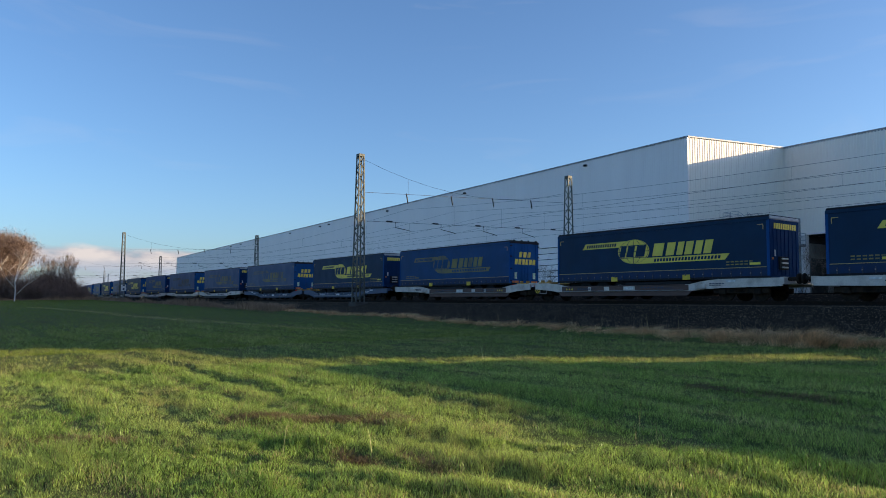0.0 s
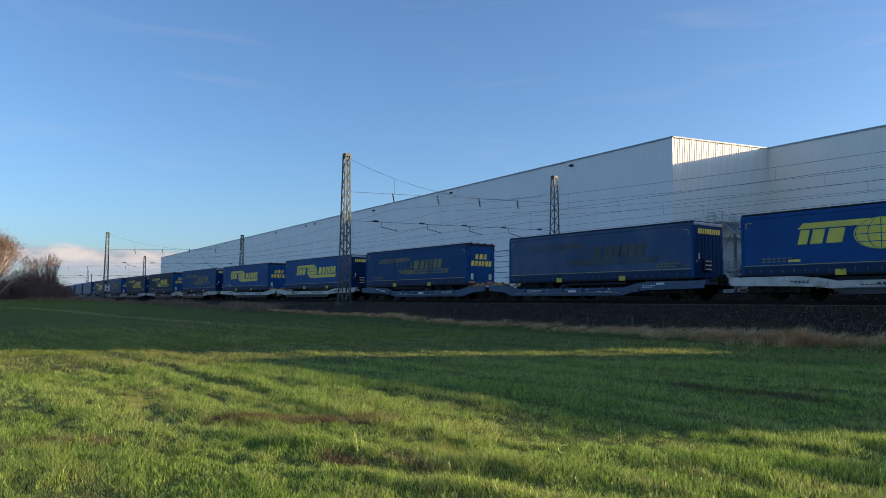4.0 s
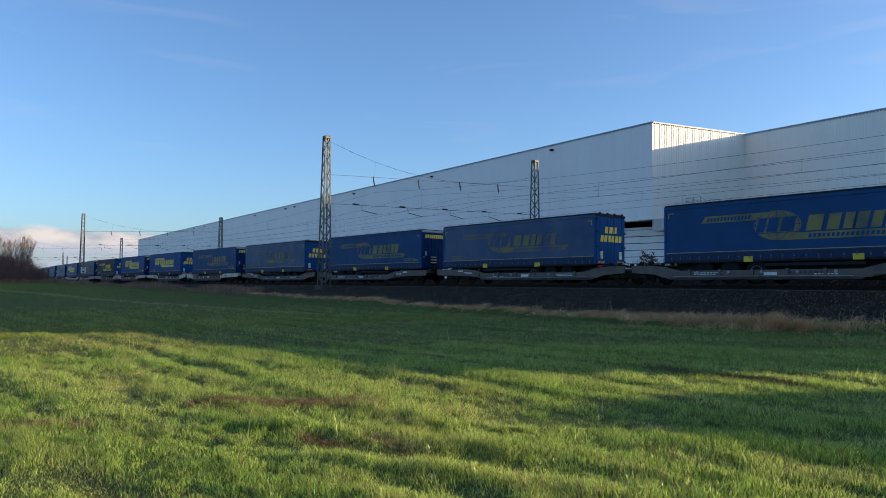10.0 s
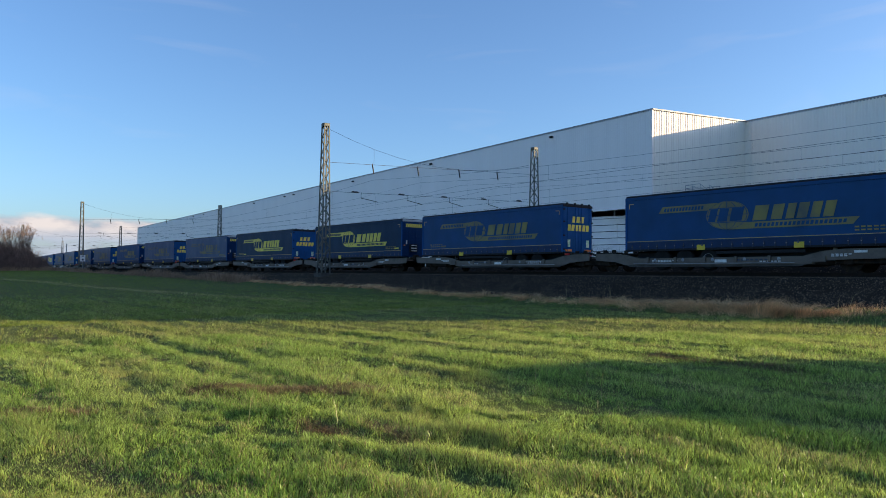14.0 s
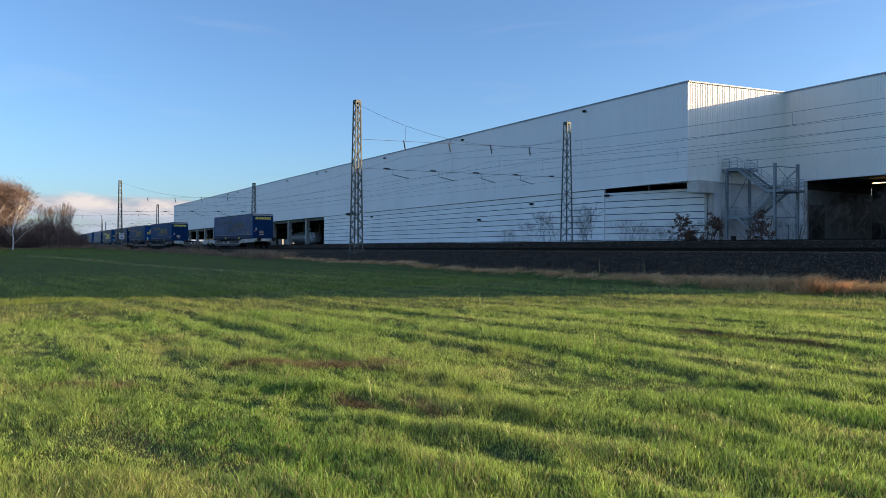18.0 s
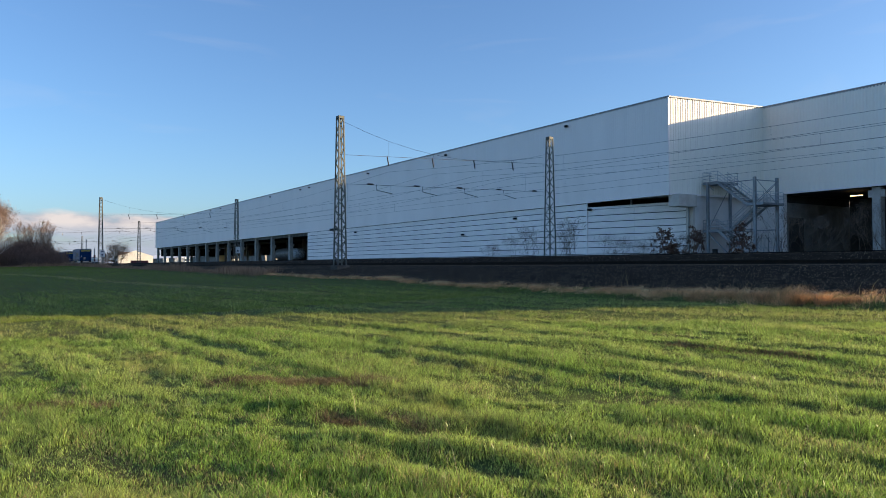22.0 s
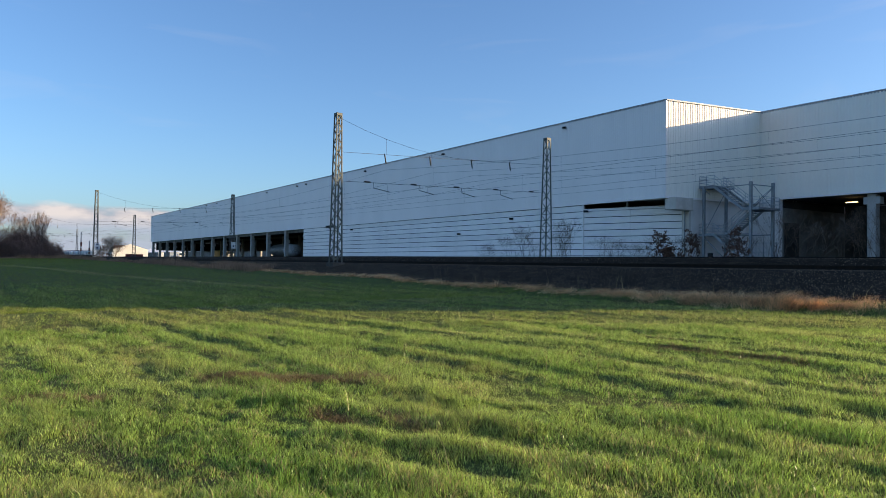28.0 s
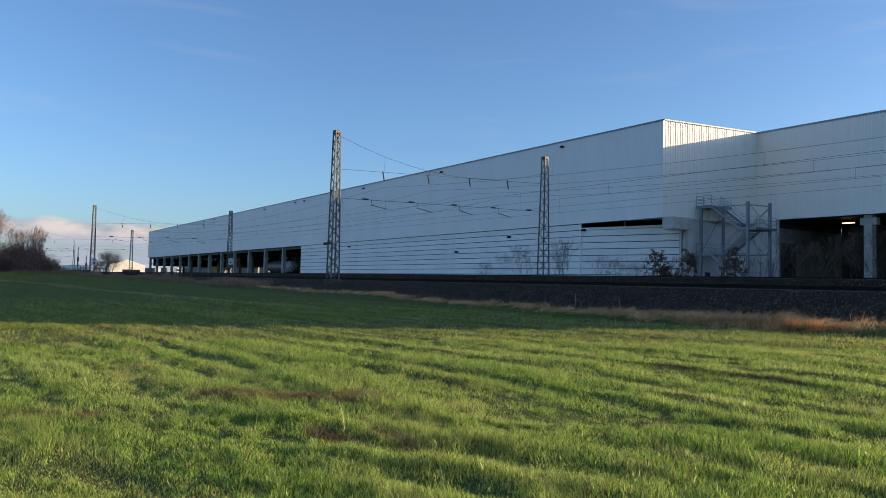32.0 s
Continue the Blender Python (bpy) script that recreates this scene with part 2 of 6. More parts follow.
material("membrane_white", (0.80, 0.77, 0.72), 0.6, color2=(0.72, 0.69, 0.64), scale=0.4)
material("red_wall", (0.22, 0.05, 0.05), 0.7)
material("roof_tile", (0.16, 0.09, 0.07), 0.8)
material("plaster", (0.5, 0.47, 0.42), 0.8)
material("tank_steel", (0.22, 0.21, 0.20), 0.5, 0.25, color2=(0.10, 0.095, 0.09), scale=2.5, stretch=(0.5, 1, 2))
material("graffiti", (0.6, 0.6, 0.62), 0.5, color2=(0.15, 0.16, 0.18), scale=3.5, low=0.46, high=0.54)
material("truck_white", (0.75, 0.75, 0.74), 0.35, coat=0.3)
material("truck_red", (0.42, 0.04, 0.03), 0.4, coat=0.3)
material("truck_yellow", (0.62, 0.38, 0.05), 0.45)
material("drum_blue", (0.02, 0.06, 0.2), 0.45, color2=(0.015, 0.04, 0.12), scale=4)
material("glass_dark", (0.015, 0.02, 0.025), 0.08)
material("signal_red", (0.15, 0.045, 0.035), 0.6, color2=(0.09, 0.03, 0.025), scale=4)
glowing("tube_light", (1.0, 0.74, 0.36), 2.6)

# ---- building bricks of every mesh ----


def part(name, bm, mat, parent=None, label=""):
    """Links a bmesh as one mesh object, under parent if given."""
    me = bpy.data.meshes.new(name)
    bm.to_mesh(me)
    bm.free()
    me.materials.append(MATS[mat])
    ob = new(name, me)
    if parent is not None:
        ob.parent = parent
    if label:
        ob["label"] = label
    return ob


def alike(name, ob, m, parent=None):
    """Another piece on the same mesh."""
    o = new(name, ob.data)
    o.parent = parent
    o.matrix_basis = m
    return o


def sheet(name, verts, faces, mat, parent=None, smooth=False):
    me = bpy.data.meshes.new(name)
    me.from_pydata(verts, [], faces)
    me.materials.append(MATS[mat])
    if smooth:
        me.polygons.foreach_set("use_smooth", [True] * len(me.polygons))
    me.update()
    ob = new(name, me)
    if parent is not None:
        ob.parent = parent
    return ob


def box(bm, x0, x1, y0, y1, z0, z1, bevel=0.0, m=None):
    vs = [bm.verts.new((x, y, z)) for x in (x0, x1) for y in (y0, y1) for z in (z0, z1)]
    fs = [bm.faces.new([vs[i] for i in q]) for q in ((0, 1, 3, 2), (4, 6, 7, 5), (0, 4, 5, 1), (2, 3, 7, 6), (0, 2, 6, 4), (1, 5, 7, 3))]
    if bevel:
        es = list({e for f in fs for e in f.edges})
        r = bmesh.ops.bevel(bm, geom=es, offset=bevel, segments=1, affect="EDGES")
        vs = list({v for f in r["faces"] for v in f.verts} | {v for v in vs if v.is_valid})
    if m is not None:
        for v in vs:
            if v.is_valid:
                v.co = m @ v.co
    return bm


def boxes(*specs, bevel=0.0):
    bm = bmesh.new()
    for s in specs:
        box(bm, *s, bevel=bevel)
    return bm


def bar(bm, p, q, r, n=4, r2=None):
    """A straight rod from p to q."""
    p, q = Vector(p), Vector(q)
    d = (q - p).normalized()
    a = d.cross(Vector((0, 0, 1)) if abs(d.z) < 0.9 else Vector((1, 0, 0))).normalized()
    b = d.cross(a)
    rings = []
    for c, rad in ((p, r), (q, r if r2 is None else r2)):
        rings.append([bm.verts.new(c + rad * (math.cos(t) * a + math.sin(t) * b)) for t in [2 * math.pi * (i + 0.5) / n for i in range(n)]])
    for i in range(n):
        j = (i + 1) % n
        bm.faces.new((rings[0][i], rings[0][j], rings[1][j], rings[1][i]))
    if n > 2:
        bm.faces.new(rings[0][::-1])
        bm.faces.new(rings[1])
    return bm


def rod(p, q, r, n=4, r2=None):
    return bar(bmesh.new(), p, q, r, n, r2)


def lathe(bm, profile, axis_m, n=16):
    """Turns (radius, height) pairs round the local z axis of axis_m."""
    rings = [[bm.verts.new(axis_m @ Vector((r * math.cos(2 * math.pi * i / n), r * math.sin(2 * math.pi * i / n), h))) for i in range(n)] for r, h in profile]
    for a, b in zip(rings, rings[1:]):
        for i in range(n):
            j = (i + 1) % n
            bm.faces.new((a[i], a[j], b[j], b[i]))
    bm.faces.new(rings[0][::-1])
    bm.faces.new(rings[-1])
    return bm


def slab(points, depth, m):
    """A flat outline, given a thickness, in the local xy plane of m."""
    return plate(bmesh.new(), points, depth, m)


def plate(bm, points, depth, m):
    lo = [bm.verts.new(m @ Vector((x, y, 0))) for x, y in points]
    hi = [bm.verts.new(m @ Vector((x, y, depth))) for x, y in points]
    bm.faces.new(lo[::-1])
    bm.faces.new(hi)
    for i in range(len(points)):
        j = (i + 1) % len(points)
        bm.faces.new((lo[i], lo[j], hi[j], hi[i]))
    return bm


def thing(name, label, category, group="", m=None, kind=""):
    ob = new(name)
    ob.empty_display_size = 0.3
    if m is not None:
        ob.matrix_basis = m
    return tagged(ob, label, category, group, kind)


# ---- the lie of the land ----
RAIL_Z = 1.83
TRACKS = (32.48, 36.98, 41.48, 45.98)
FAR_RAIL_Z = 2.28


def bend(x):
    """How far the line swings away from the meadow beyond its straight stretch."""
    u = np.maximum(0.0, -95.0 - np.asarray(x, float))
    return 3.44e-4 * np.minimum(u, 195.0) ** 2 + 0.134 * np.maximum(u - 195.0, 0.0)


def rail_z(y):
    return RAIL_Z if y < 34 else FAR_RAIL_Z


def wave(x, y, sx, sy, seed):
    """Smooth chance relief, -1 to 1, on arrays."""
    r = np.random.RandomState(seed)
    t = r.rand(64, 64) * 2 - 1
    u, v = x / sx, y / sy
    i, j = np.floor(u).astype(int), np.floor(v).astype(int)
    a, b = u - i, v - j
    a, b = a * a * (3 - 2 * a), b * b * (3 - 2 * b)
    g = lambda p, q: t[p % 64, q % 64]
    return (g(i, j) * (1 - a) + g(i + 1, j) * a) * (1 - b) + (g(i, j + 1) * (1 - a) + g(i + 1, j + 1) * a) * b


def ridges(x, y):
    """Long low ridges: along the drilling rows far off, aslant to them near the meadow's edge."""
    near = np.clip((12.5 - np.hypot(x, y)) / 5.0, 0, 1)
    u, v = 0.88 * x + 0.47 * y, -0.47 * x + 0.88 * y
    return near * wave(u, v, 2.6, 0.55, 6) + (1 - near) * wave(x, y, 5.0, 0.45, 3)


def field_z(x, y):
    """Height of the meadow: rises towards the far end, with low ridges along the drilling rows."""
    z = np.interp(-x, (-60, 0, 13, 22, 32, 45, 67, 100, 140, 200, 500), (0.5, 0, -0.15, -0.18, -0.14, 0.05, 0.4, 0.85, 1.3, 1.4, 0.6))
    z = z + 0.0166 * np.clip(y, -40, 24)
    z = z - 0.17 * np.clip((x + 10) / 7, 0, 1) * np.clip((y - 1) / 5, 0, 1) * np.clip((19 - y) / 8, 0, 1)
    rough = np.clip(1 - np.hypot(x + 10, y - 9) / 90, 0, 1)
    z = z + rough * (0.035 * ridges(x, y) + 0.02 * wave(x, y, 5.0, 1.3, 4) + 0.024 * wave(x, y, 0.55, 0.28, 5))
    # an old wheel rut across the meadow
    z = z - 0.06 * np.exp(-((y - 12.02) / 0.12) ** 2) * np.clip((x + 10.5) / 2, 0, 1) * np.clip((-5.2 - x) / 1.2, 0, 1)
    return z


def ground_z(x, y):
    z = field_z(x, y)
    y = y - bend(x) * np.clip((y - 15.0) / 8.0, 0, 1) * (y < 60)
    bed = RAIL_Z - 0.22 + (FAR_RAIL_Z - 0.1 - RAIL_Z + 0.22) * np.clip((y - 34.1) / 1.1, 0, 1)
    k = np.clip((y - 23.4) / 5.6, 0, 1)
    z = np.where(y > 23.4, z * (1 - k) + bed * k, z)
    return np.where(y > 49, 2.2 - 1.2 * np.clip((y - 300) / 900, 0, 1), z)


def spread(lo, a, b, hi, step, grow=1.22):
    """Coordinates that lie close between a and b and wider apart away from it."""
    mid = list(np.arange(a, b + 1e-6, step))
    out, s, v = [], step, b
    while v < hi:
        s *= grow
        v = min(v + s, hi)
        out.append(v)
    inn, s, v = [], step, a
    while v > lo:
        s *= grow
        v = max(v - s, lo)
        inn.append(v)
    return np.array(inn[::-1] + mid + out)


def build_ground():
    xs = spread(-4000, -30, 5, 4000, 0.16)
    ys = np.concatenate([spread(-4000, -4, 29, 29.01, 0.16)[:-1], np.array([29.5, 30, 31, 32, 33, 34, 34.15, 34.4, 34.7, 35.0, 35.2, 35.6, 37, 39, 41, 43, 45, 47, 48.5, 49.5]), spread(50, 50, 60, 4000, 3.0)])
    ys = np.unique(np.round(ys, 4))
    X, Y = np.meshgrid(xs, ys, indexing="ij")
    Z = ground_z(X, Y)
    nx, ny = len(xs), len(ys)
    idx = np.arange(nx * ny).reshape(nx, ny)
    quads = np.stack([idx[:-1, :-1], idx[1:, :-1], idx[1:, 1:], idx[:-1, 1:]], -1).reshape(-1, 4)
    me = bpy.data.meshes.new("ground")
    me.vertices.add(nx * ny)
    me.vertices.foreach_set("co", np.stack([X, Y, Z], -1).ravel())
    me.loops.add(quads.size)
    me.loops.foreach_set("vertex_index", quads.ravel())
    me.polygons.add(len(quads))
    me.polygons.foreach_set("loop_start", np.arange(0, quads.size, 4))
    me.materials.append(MATS["soil"])
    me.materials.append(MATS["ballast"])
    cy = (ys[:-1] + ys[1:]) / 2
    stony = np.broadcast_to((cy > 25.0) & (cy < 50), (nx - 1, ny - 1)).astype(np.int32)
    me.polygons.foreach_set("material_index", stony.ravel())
    me.polygons.foreach_set("use_smooth", np.ones(len(quads), bool))
    me.update()
    me.validate()
    return tagged(new("ground", me), "winter meadow soil rising to a dark ballast railway bed", "ground", kind="structure")


def blades(name, x, y, height, width, lean, mat, label, category, seed, plain=False, away=None):
    """Thousands of bent, pointed blades in one mesh."""
    r = np.random.RandomState(seed)
    n = len(x)
    z = ground_z(x, y) - 0.01
    turn, tip = r.rand(n) * 2 * np.pi, r.rand(n) * 2 * np.pi
    tip = tip if away is None else away
    dx, dy = np.cos(turn) * width / 2, np.sin(turn) * width / 2
    lx, ly = np.cos(tip) * lean * height, np.sin(tip) * lean * height
    foot_l, foot_r = np.stack([x - dx, y - dy, z], -1), np.stack([x + dx, y + dy, z], -1)
    tips = np.stack([x + lx, y + ly, z + height], -1)
    if plain:
        v = np.stack([foot_l, foot_r, tips], 1)
        loops, starts, k = np.arange(n * 3), np.arange(0, n * 3, 3), 3
    else:
        k = 5
        bow = np.stack([lx * 0.35, ly * 0.35, height * 0.6], -1)
        side = np.stack([dx * 0.8, dy * 0.8, 0 * dx], -1)
        mid = np.stack([x, y, z], -1) + bow
        v = np.stack([foot_l, foot_r, mid + side, mid - side, tips], 1)
        loops = (np.arange(n)[:, None] * 5 + np.array([0, 1, 2, 3, 3, 2, 4])).ravel()
        starts = (np.arange(n)[:, None] * 7 + np.array([0, 4])).ravel()
    me = bpy.data.meshes.new(name)
    me.vertices.add(n * k)
    me.vertices.foreach_set("co", v.ravel())
    me.loops.add(len(loops))
    me.loops.foreach_set("vertex_index", loops)
    me.polygons.add(len(starts))
    me.polygons.foreach_set("loop_start", starts)
    me.materials.append(MATS[mat])
    me.update()
    me.validate()
    return tagged(new(name, me), label, category, kind="stuff")


# ---- the depot across the tracks ----
DEPOT = pose(-47.27, 64.54, 0, 0, 0, -4.25)
BASE_Z, SOFFIT_Z, ROOF_Z = 2.2, 9.1, 19.25
BACK_Y, WING_Y, WEST_X, EAST_X = 38.0, 13.3, -259.9, 72.5


def ribs(length, z0, z1, pitch=0.33, depth=0.045):
    """A trapezoid-profiled upright sheet along +x, facing -y."""
    n = max(1, int(round(length / pitch)))
    p = length / n
    xs, ys = [], []
    for i in range(n):
        for a, d in ((0.0, 0.0), (0.38, 0.0), (0.5, depth), (0.88, depth)):
            xs.append((i + a) * p)
            ys.append(d)
    xs.append(length)
    ys.append(0.0)
    verts = [(x, y, z0) for x, y in zip(xs, ys)] + [(x, y, z1) for x, y in zip(xs, ys)]
    k = len(xs)
    faces = [(i, i + 1, k + i + 1, k + i) for i in range(k - 1)]
    return verts, faces


def build_depot():
    d = thing("warehouse", "long white corrugated metal warehouse on concrete columns beside the tracks", "warehouse", m=DEPOT)
    # upper walls: ribbed sheets on a solid core
    f = sheet("facade_sheet", *ribs(-WEST_X, SOFFIT_Z, ROOF_Z - 0.05, 0.33, 0.02), "white_sheet", d)
    f.matrix_basis = pose(WEST_X, -0.05, 0)
    slant = math.degrees(math.atan2(2.0, WING_Y))
    f = sheet("facade_sheet", *ribs(math.hypot(2.0, WING_Y), SOFFIT_Z, ROOF_Z - 0.05, 0.33, 0.034), "cream_sheet", d)
    f.matrix_basis = pose(0.05, 0.0, 0, 0, 0, 90 - slant)
    f = sheet("facade_sheet", *ribs(EAST_X - 2, SOFFIT_Z + 0.35, ROOF_Z - 0.05, 0.33, 0.03), "cream_sheet", d)
    f.matrix_basis = pose(2.0, WING_Y - 0.05, 0)
    part("upper_block", boxes((WEST_X, 0.0, 0.05, BACK_Y, SOFFIT_Z, ROOF_Z)), "white_sheet", d)
    part("upper_block", boxes((2.0, EAST_X, WING_Y + 0.05, BACK_Y, SOFFIT_Z + 0.35, ROOF_Z)), "white_sheet", d)
    core = bmesh.new()
    vs = [core.verts.new((x, y, z)) for z in (SOFFIT_Z, ROOF_Z) for x, y in ((0.0, 0.06), (2.0 - 0.02, WING_Y + 0.05), (0.0, WING_Y + 0.05))]
    for q in ((0, 1, 2), (5, 4, 3), (0, 3, 4, 1), (1, 4, 5, 2), (2, 5, 3, 0)):
        core.faces.new([vs[i] for i in q])
    part("upper_block", core, "white_sheet", d)
    # folded trims
    for spec in ((WEST_X - 0.06, 0.08, -0.13, 0.2, ROOF_Z - 0.05, ROOF_Z + 0.09), (2.0, EAST_X, WING_Y - 0.13, WING_Y + 0.2, ROOF_Z - 0.05, ROOF_Z + 0.09),
                 (WEST_X - 0.06, 0.06, -0.11, 0.1, SOFFIT_Z - 0.14, SOFFIT_Z + 0.02), (2.0, EAST_X, WING_Y - 0.11, WING_Y + 0.1, SOFFIT_Z + 0.2, SOFFIT_Z + 0.37),
                 (-0.07, 0.10, -0.10, 0.06, SOFFIT_Z, ROOF_Z - 0.05), (WEST_X - 0.10, WEST_X + 0.05, -0.10, 0.06, SOFFIT_Z, ROOF_Z - 0.05)):
        part("edge_trim", boxes(spec, bevel=0.015), "roof_trim" if spec[5] > ROOF_Z else "white_sheet", d)
    # rib ends below the roof edge, with grey strips standing in for shadow
    part("rib_gap", boxes((WEST_X, -0.1, -0.034, 0.05, ROOF_Z - 0.17, ROOF_Z - 0.05)), "roof_trim", d)
    part("rib_gap", boxes((2.1, EAST_X, WING_Y - 0.034, WING_Y + 0.05, ROOF_Z - 0.17, ROOF_Z - 0.05)), "roof_trim", d)
    for z0, z1 in ((ROOF_Z - 0.05, ROOF_Z + 0.09), (SOFFIT_Z - 0.14, SOFFIT_Z + 0.02)):
        bm = bmesh.new()
        box(bm, 0, math.hypot(2.0, WING_Y), -0.12, 0.1, z0, z1, m=pose(0.05, 0.0, 0, 0, 0, 90 - slant))
        part("edge_trim", bm, "roof_trim" if z1 > ROOF_Z else "white_sheet", d)
    # the wall under the overhang: long flat boards, one above another, with open joints
    rows, z = 9, BASE_Z
    high = (SOFFIT_Z - 0.16 - BASE_Z) / rows
    run = 87.1 / 8
    shape = [(0.06, 0.036), (-0.07, 0.036), (-0.075, 0.05), (-0.068, 0.115), (-0.035, 0.155), (-0.02, high - 0.055), (0.0, high - 0.036), (0.06, high - 0.036)]

    def board(length):
        bm = slab(shape, length, Matrix(((0, 0, 1, 0.012), (1, 0, 0, 0), (0, 1, 0, 0), (0, 0, 0, 1))))
        bmesh.ops.recalc_face_normals(bm, faces=bm.faces)
        return part("panel", bm, "white_panel", d)

    proto = board(run - 0.024)
    proto.matrix_basis = pose(-99.3, 0.12, BASE_Z)
    for c in range(8):
        for r in range(rows):
            if c or r:
                alike("panel", proto, pose(-99.3 + c * run, 0.12, BASE_Z + r * high), d)
    part("wall_backing", boxes((-99.3, -12.2, 0.185, 0.4, BASE_Z - 0.3, SOFFIT_Z)), "panel_joint", d)
    proto = board(6.1 - 0.024)
    oblique = lambda c, r: pose(-12.2, 0.12, BASE_Z, 0, 0, 14.2) @ pose(c * 6.1, 0, r * high)
    proto.matrix_basis = oblique(0, 0)
    for c in range(2):
        for r in range(rows - 1):
            if c or r:
                alike("panel", proto, oblique(c, r), d)
    bm = bmesh.new()
    box(bm, 0, 12.3, 0.065, 0.3, -0.3, high * 8 + 0.27, m=pose(-12.2, 0.12, BASE_Z, 0, 0, 14.2))
    part("wall_backing", bm, "panel_joint", d)
    bm = bmesh.new()
    box(bm, 0.012, 12.2, -0.03, 0.06, 8 * high, 8 * high + 0.27, 0.012, m=pose(-12.2, 0.12, BASE_Z, 0, 0, 14.2))
    part("top_panel", bm, "white_panel", d)
    part("wall_post", boxes((-12.36, -12.14, -0.02, 0.16, BASE_Z - 0.2, SOFFIT_Z - 0.16), bevel=0.02), "white_panel", d)
    part("slot_post", boxes((-7.0, -6.8, 1.7, 1.9, 8 * high + BASE_Z + 0.27, SOFFIT_Z), bevel=0.01), "galvanised", d)
    part("corner_beam", boxes((-0.3, 1.1, 0.3, 3.1, 7.75, 9.02), bevel=0.03), "beam_beige", d)
    part("jamb", boxes((-0.3, 0.62, 3.0, 3.36, BASE_Z - 0.3, 9.02), bevel=0.02), "beam_beige", d)
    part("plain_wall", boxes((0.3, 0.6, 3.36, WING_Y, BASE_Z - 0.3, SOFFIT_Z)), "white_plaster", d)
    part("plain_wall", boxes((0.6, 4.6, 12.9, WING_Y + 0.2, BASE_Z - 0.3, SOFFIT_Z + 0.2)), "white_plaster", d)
    part("down_pipe", rod((0.15, 2.9, BASE_Z), (0.15, 2.9, 9.0), 0.07, 8), "galvanised", d)
    # columns under the overhang, two rows, with corbels
    for row_y, wide in ((0.9, 0.40), (14.0, 0.36), (BACK_Y - 1.0, 0.3)):
        bm = boxes((-wide, wide, -wide, wide, BASE_Z - 0.3, SOFFIT_Z))
        if row_y < 2:
            box(bm, -wide - 0.12, wide + 0.12, -wide, wide + 0.3, SOFFIT_Z - 2.9, SOFFIT_Z - 2.3)
        col = part("column", bm, "column_concrete", d)
        col.matrix_basis = pose(-111.63, row_y, 0)
        for k in range(1, 13):
            alike("column", col, pose(-111.63 - 12.33 * k, row_y, 0), d)
    bm = boxes((-0.4, 0.4, -0.4, 0.4, BASE_Z - 0.3, SOFFIT_Z - 0.3))
    box(bm, -0.8, 0.8, -0.35, 0.35, SOFFIT_Z - 0.82, SOFFIT_Z - 0.12)
    box(bm, -0.42, 0.42, -0.38, 0.38, SOFFIT_Z - 0.2, SOFFIT_Z + 0.19)
    col = part("column", bm, "column_concrete", d)
    col.matrix_basis = pose(13.9, WING_Y + 0.8, 0)
    for k in range(1, 4):
        alike("column", col, pose(13.9 + 12.33 * k, WING_Y + 0.8, 0), d)
    for y in (0.9, 14.0):
        part("ceiling_beam", boxes((WEST_X + 0.3, -99.5, y - 0.2, y + 0.2, SOFFIT_Z - 0.75, SOFFIT_Z - 0.02)), "hall_concrete", d)
    # hall: floor, back wall, side walls; ceiling and upper walls coloured dark for shade
    part("hall_floor", boxes((WEST_X - 20, EAST_X, 3.4, BACK_Y + 2, BASE_Z - 0.3, BASE_Z)), "hall_concrete", d)
    # unseen wall, added to stop low sun shining through under the roof
    part("back_wall", boxes((-110, EAST_X, BACK_Y - 0.3, BACK_Y, BASE_Z, SOFFIT_Z + 0.3)), "hall_concrete", d)
    part("inner_wall", boxes((-99.3, -99.0, 0.4, BACK_Y - 0.3, BASE_Z, SOFFIT_Z)), "hall_concrete", d)
    part("hall_ceiling", boxes((4.6, EAST_X - 0.3, WING_Y + 0.2, 26.0, SOFFIT_Z + 0.16, SOFFIT_Z + 0.34)), "hall_shade", d)
    part("hall_ceiling", boxes((WEST_X + 0.1, -99.5, 0.5, BACK_Y - 0.4, SOFFIT_Z - 0.06, SOFFIT_Z - 0.004)), "hall_shade", d)
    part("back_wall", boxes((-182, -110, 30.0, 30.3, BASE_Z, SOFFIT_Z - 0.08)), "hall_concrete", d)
    # hanging walls added as dark sheets for the gloom in the western bays
    part("back_wall", boxes((WEST_X + 0.1, WEST_X + 0.4, 2.0, 30.0, 5.7, SOFFIT_Z - 0.08)), "hall_shade", d)
    part("back_wall", boxes((WEST_X + 0.2, -182, 30.0, 30.3, 5.7, SOFFIT_Z - 0.08)), "hall_shade", d)
    part("inner_wall", boxes((4.6, EAST_X, 26.0, 26.3, BASE_Z, SOFFIT_Z + 0.16)), "hall_shade", d)
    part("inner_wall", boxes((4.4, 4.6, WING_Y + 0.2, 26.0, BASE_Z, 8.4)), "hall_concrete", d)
    part("inner_wall", boxes((4.4, 4.55, WING_Y + 0.2, 26.0, 8.4, SOFFIT_Z + 0.16)), "hall_shade", d)
    # out of view: added to keep the sun out of the hall's end
    part("end_wall", boxes((EAST_X - 0.3, EAST_X, WING_Y, BACK_Y, BASE_Z - 0.3, ROOF_Z)), "white_sheet", d)
    part("hall_door", boxes((4.58, 4.66, 13.75, 16.6, BASE_Z, 6.8), bevel=0.02), "hall_shade", d, "dark steel roller door")
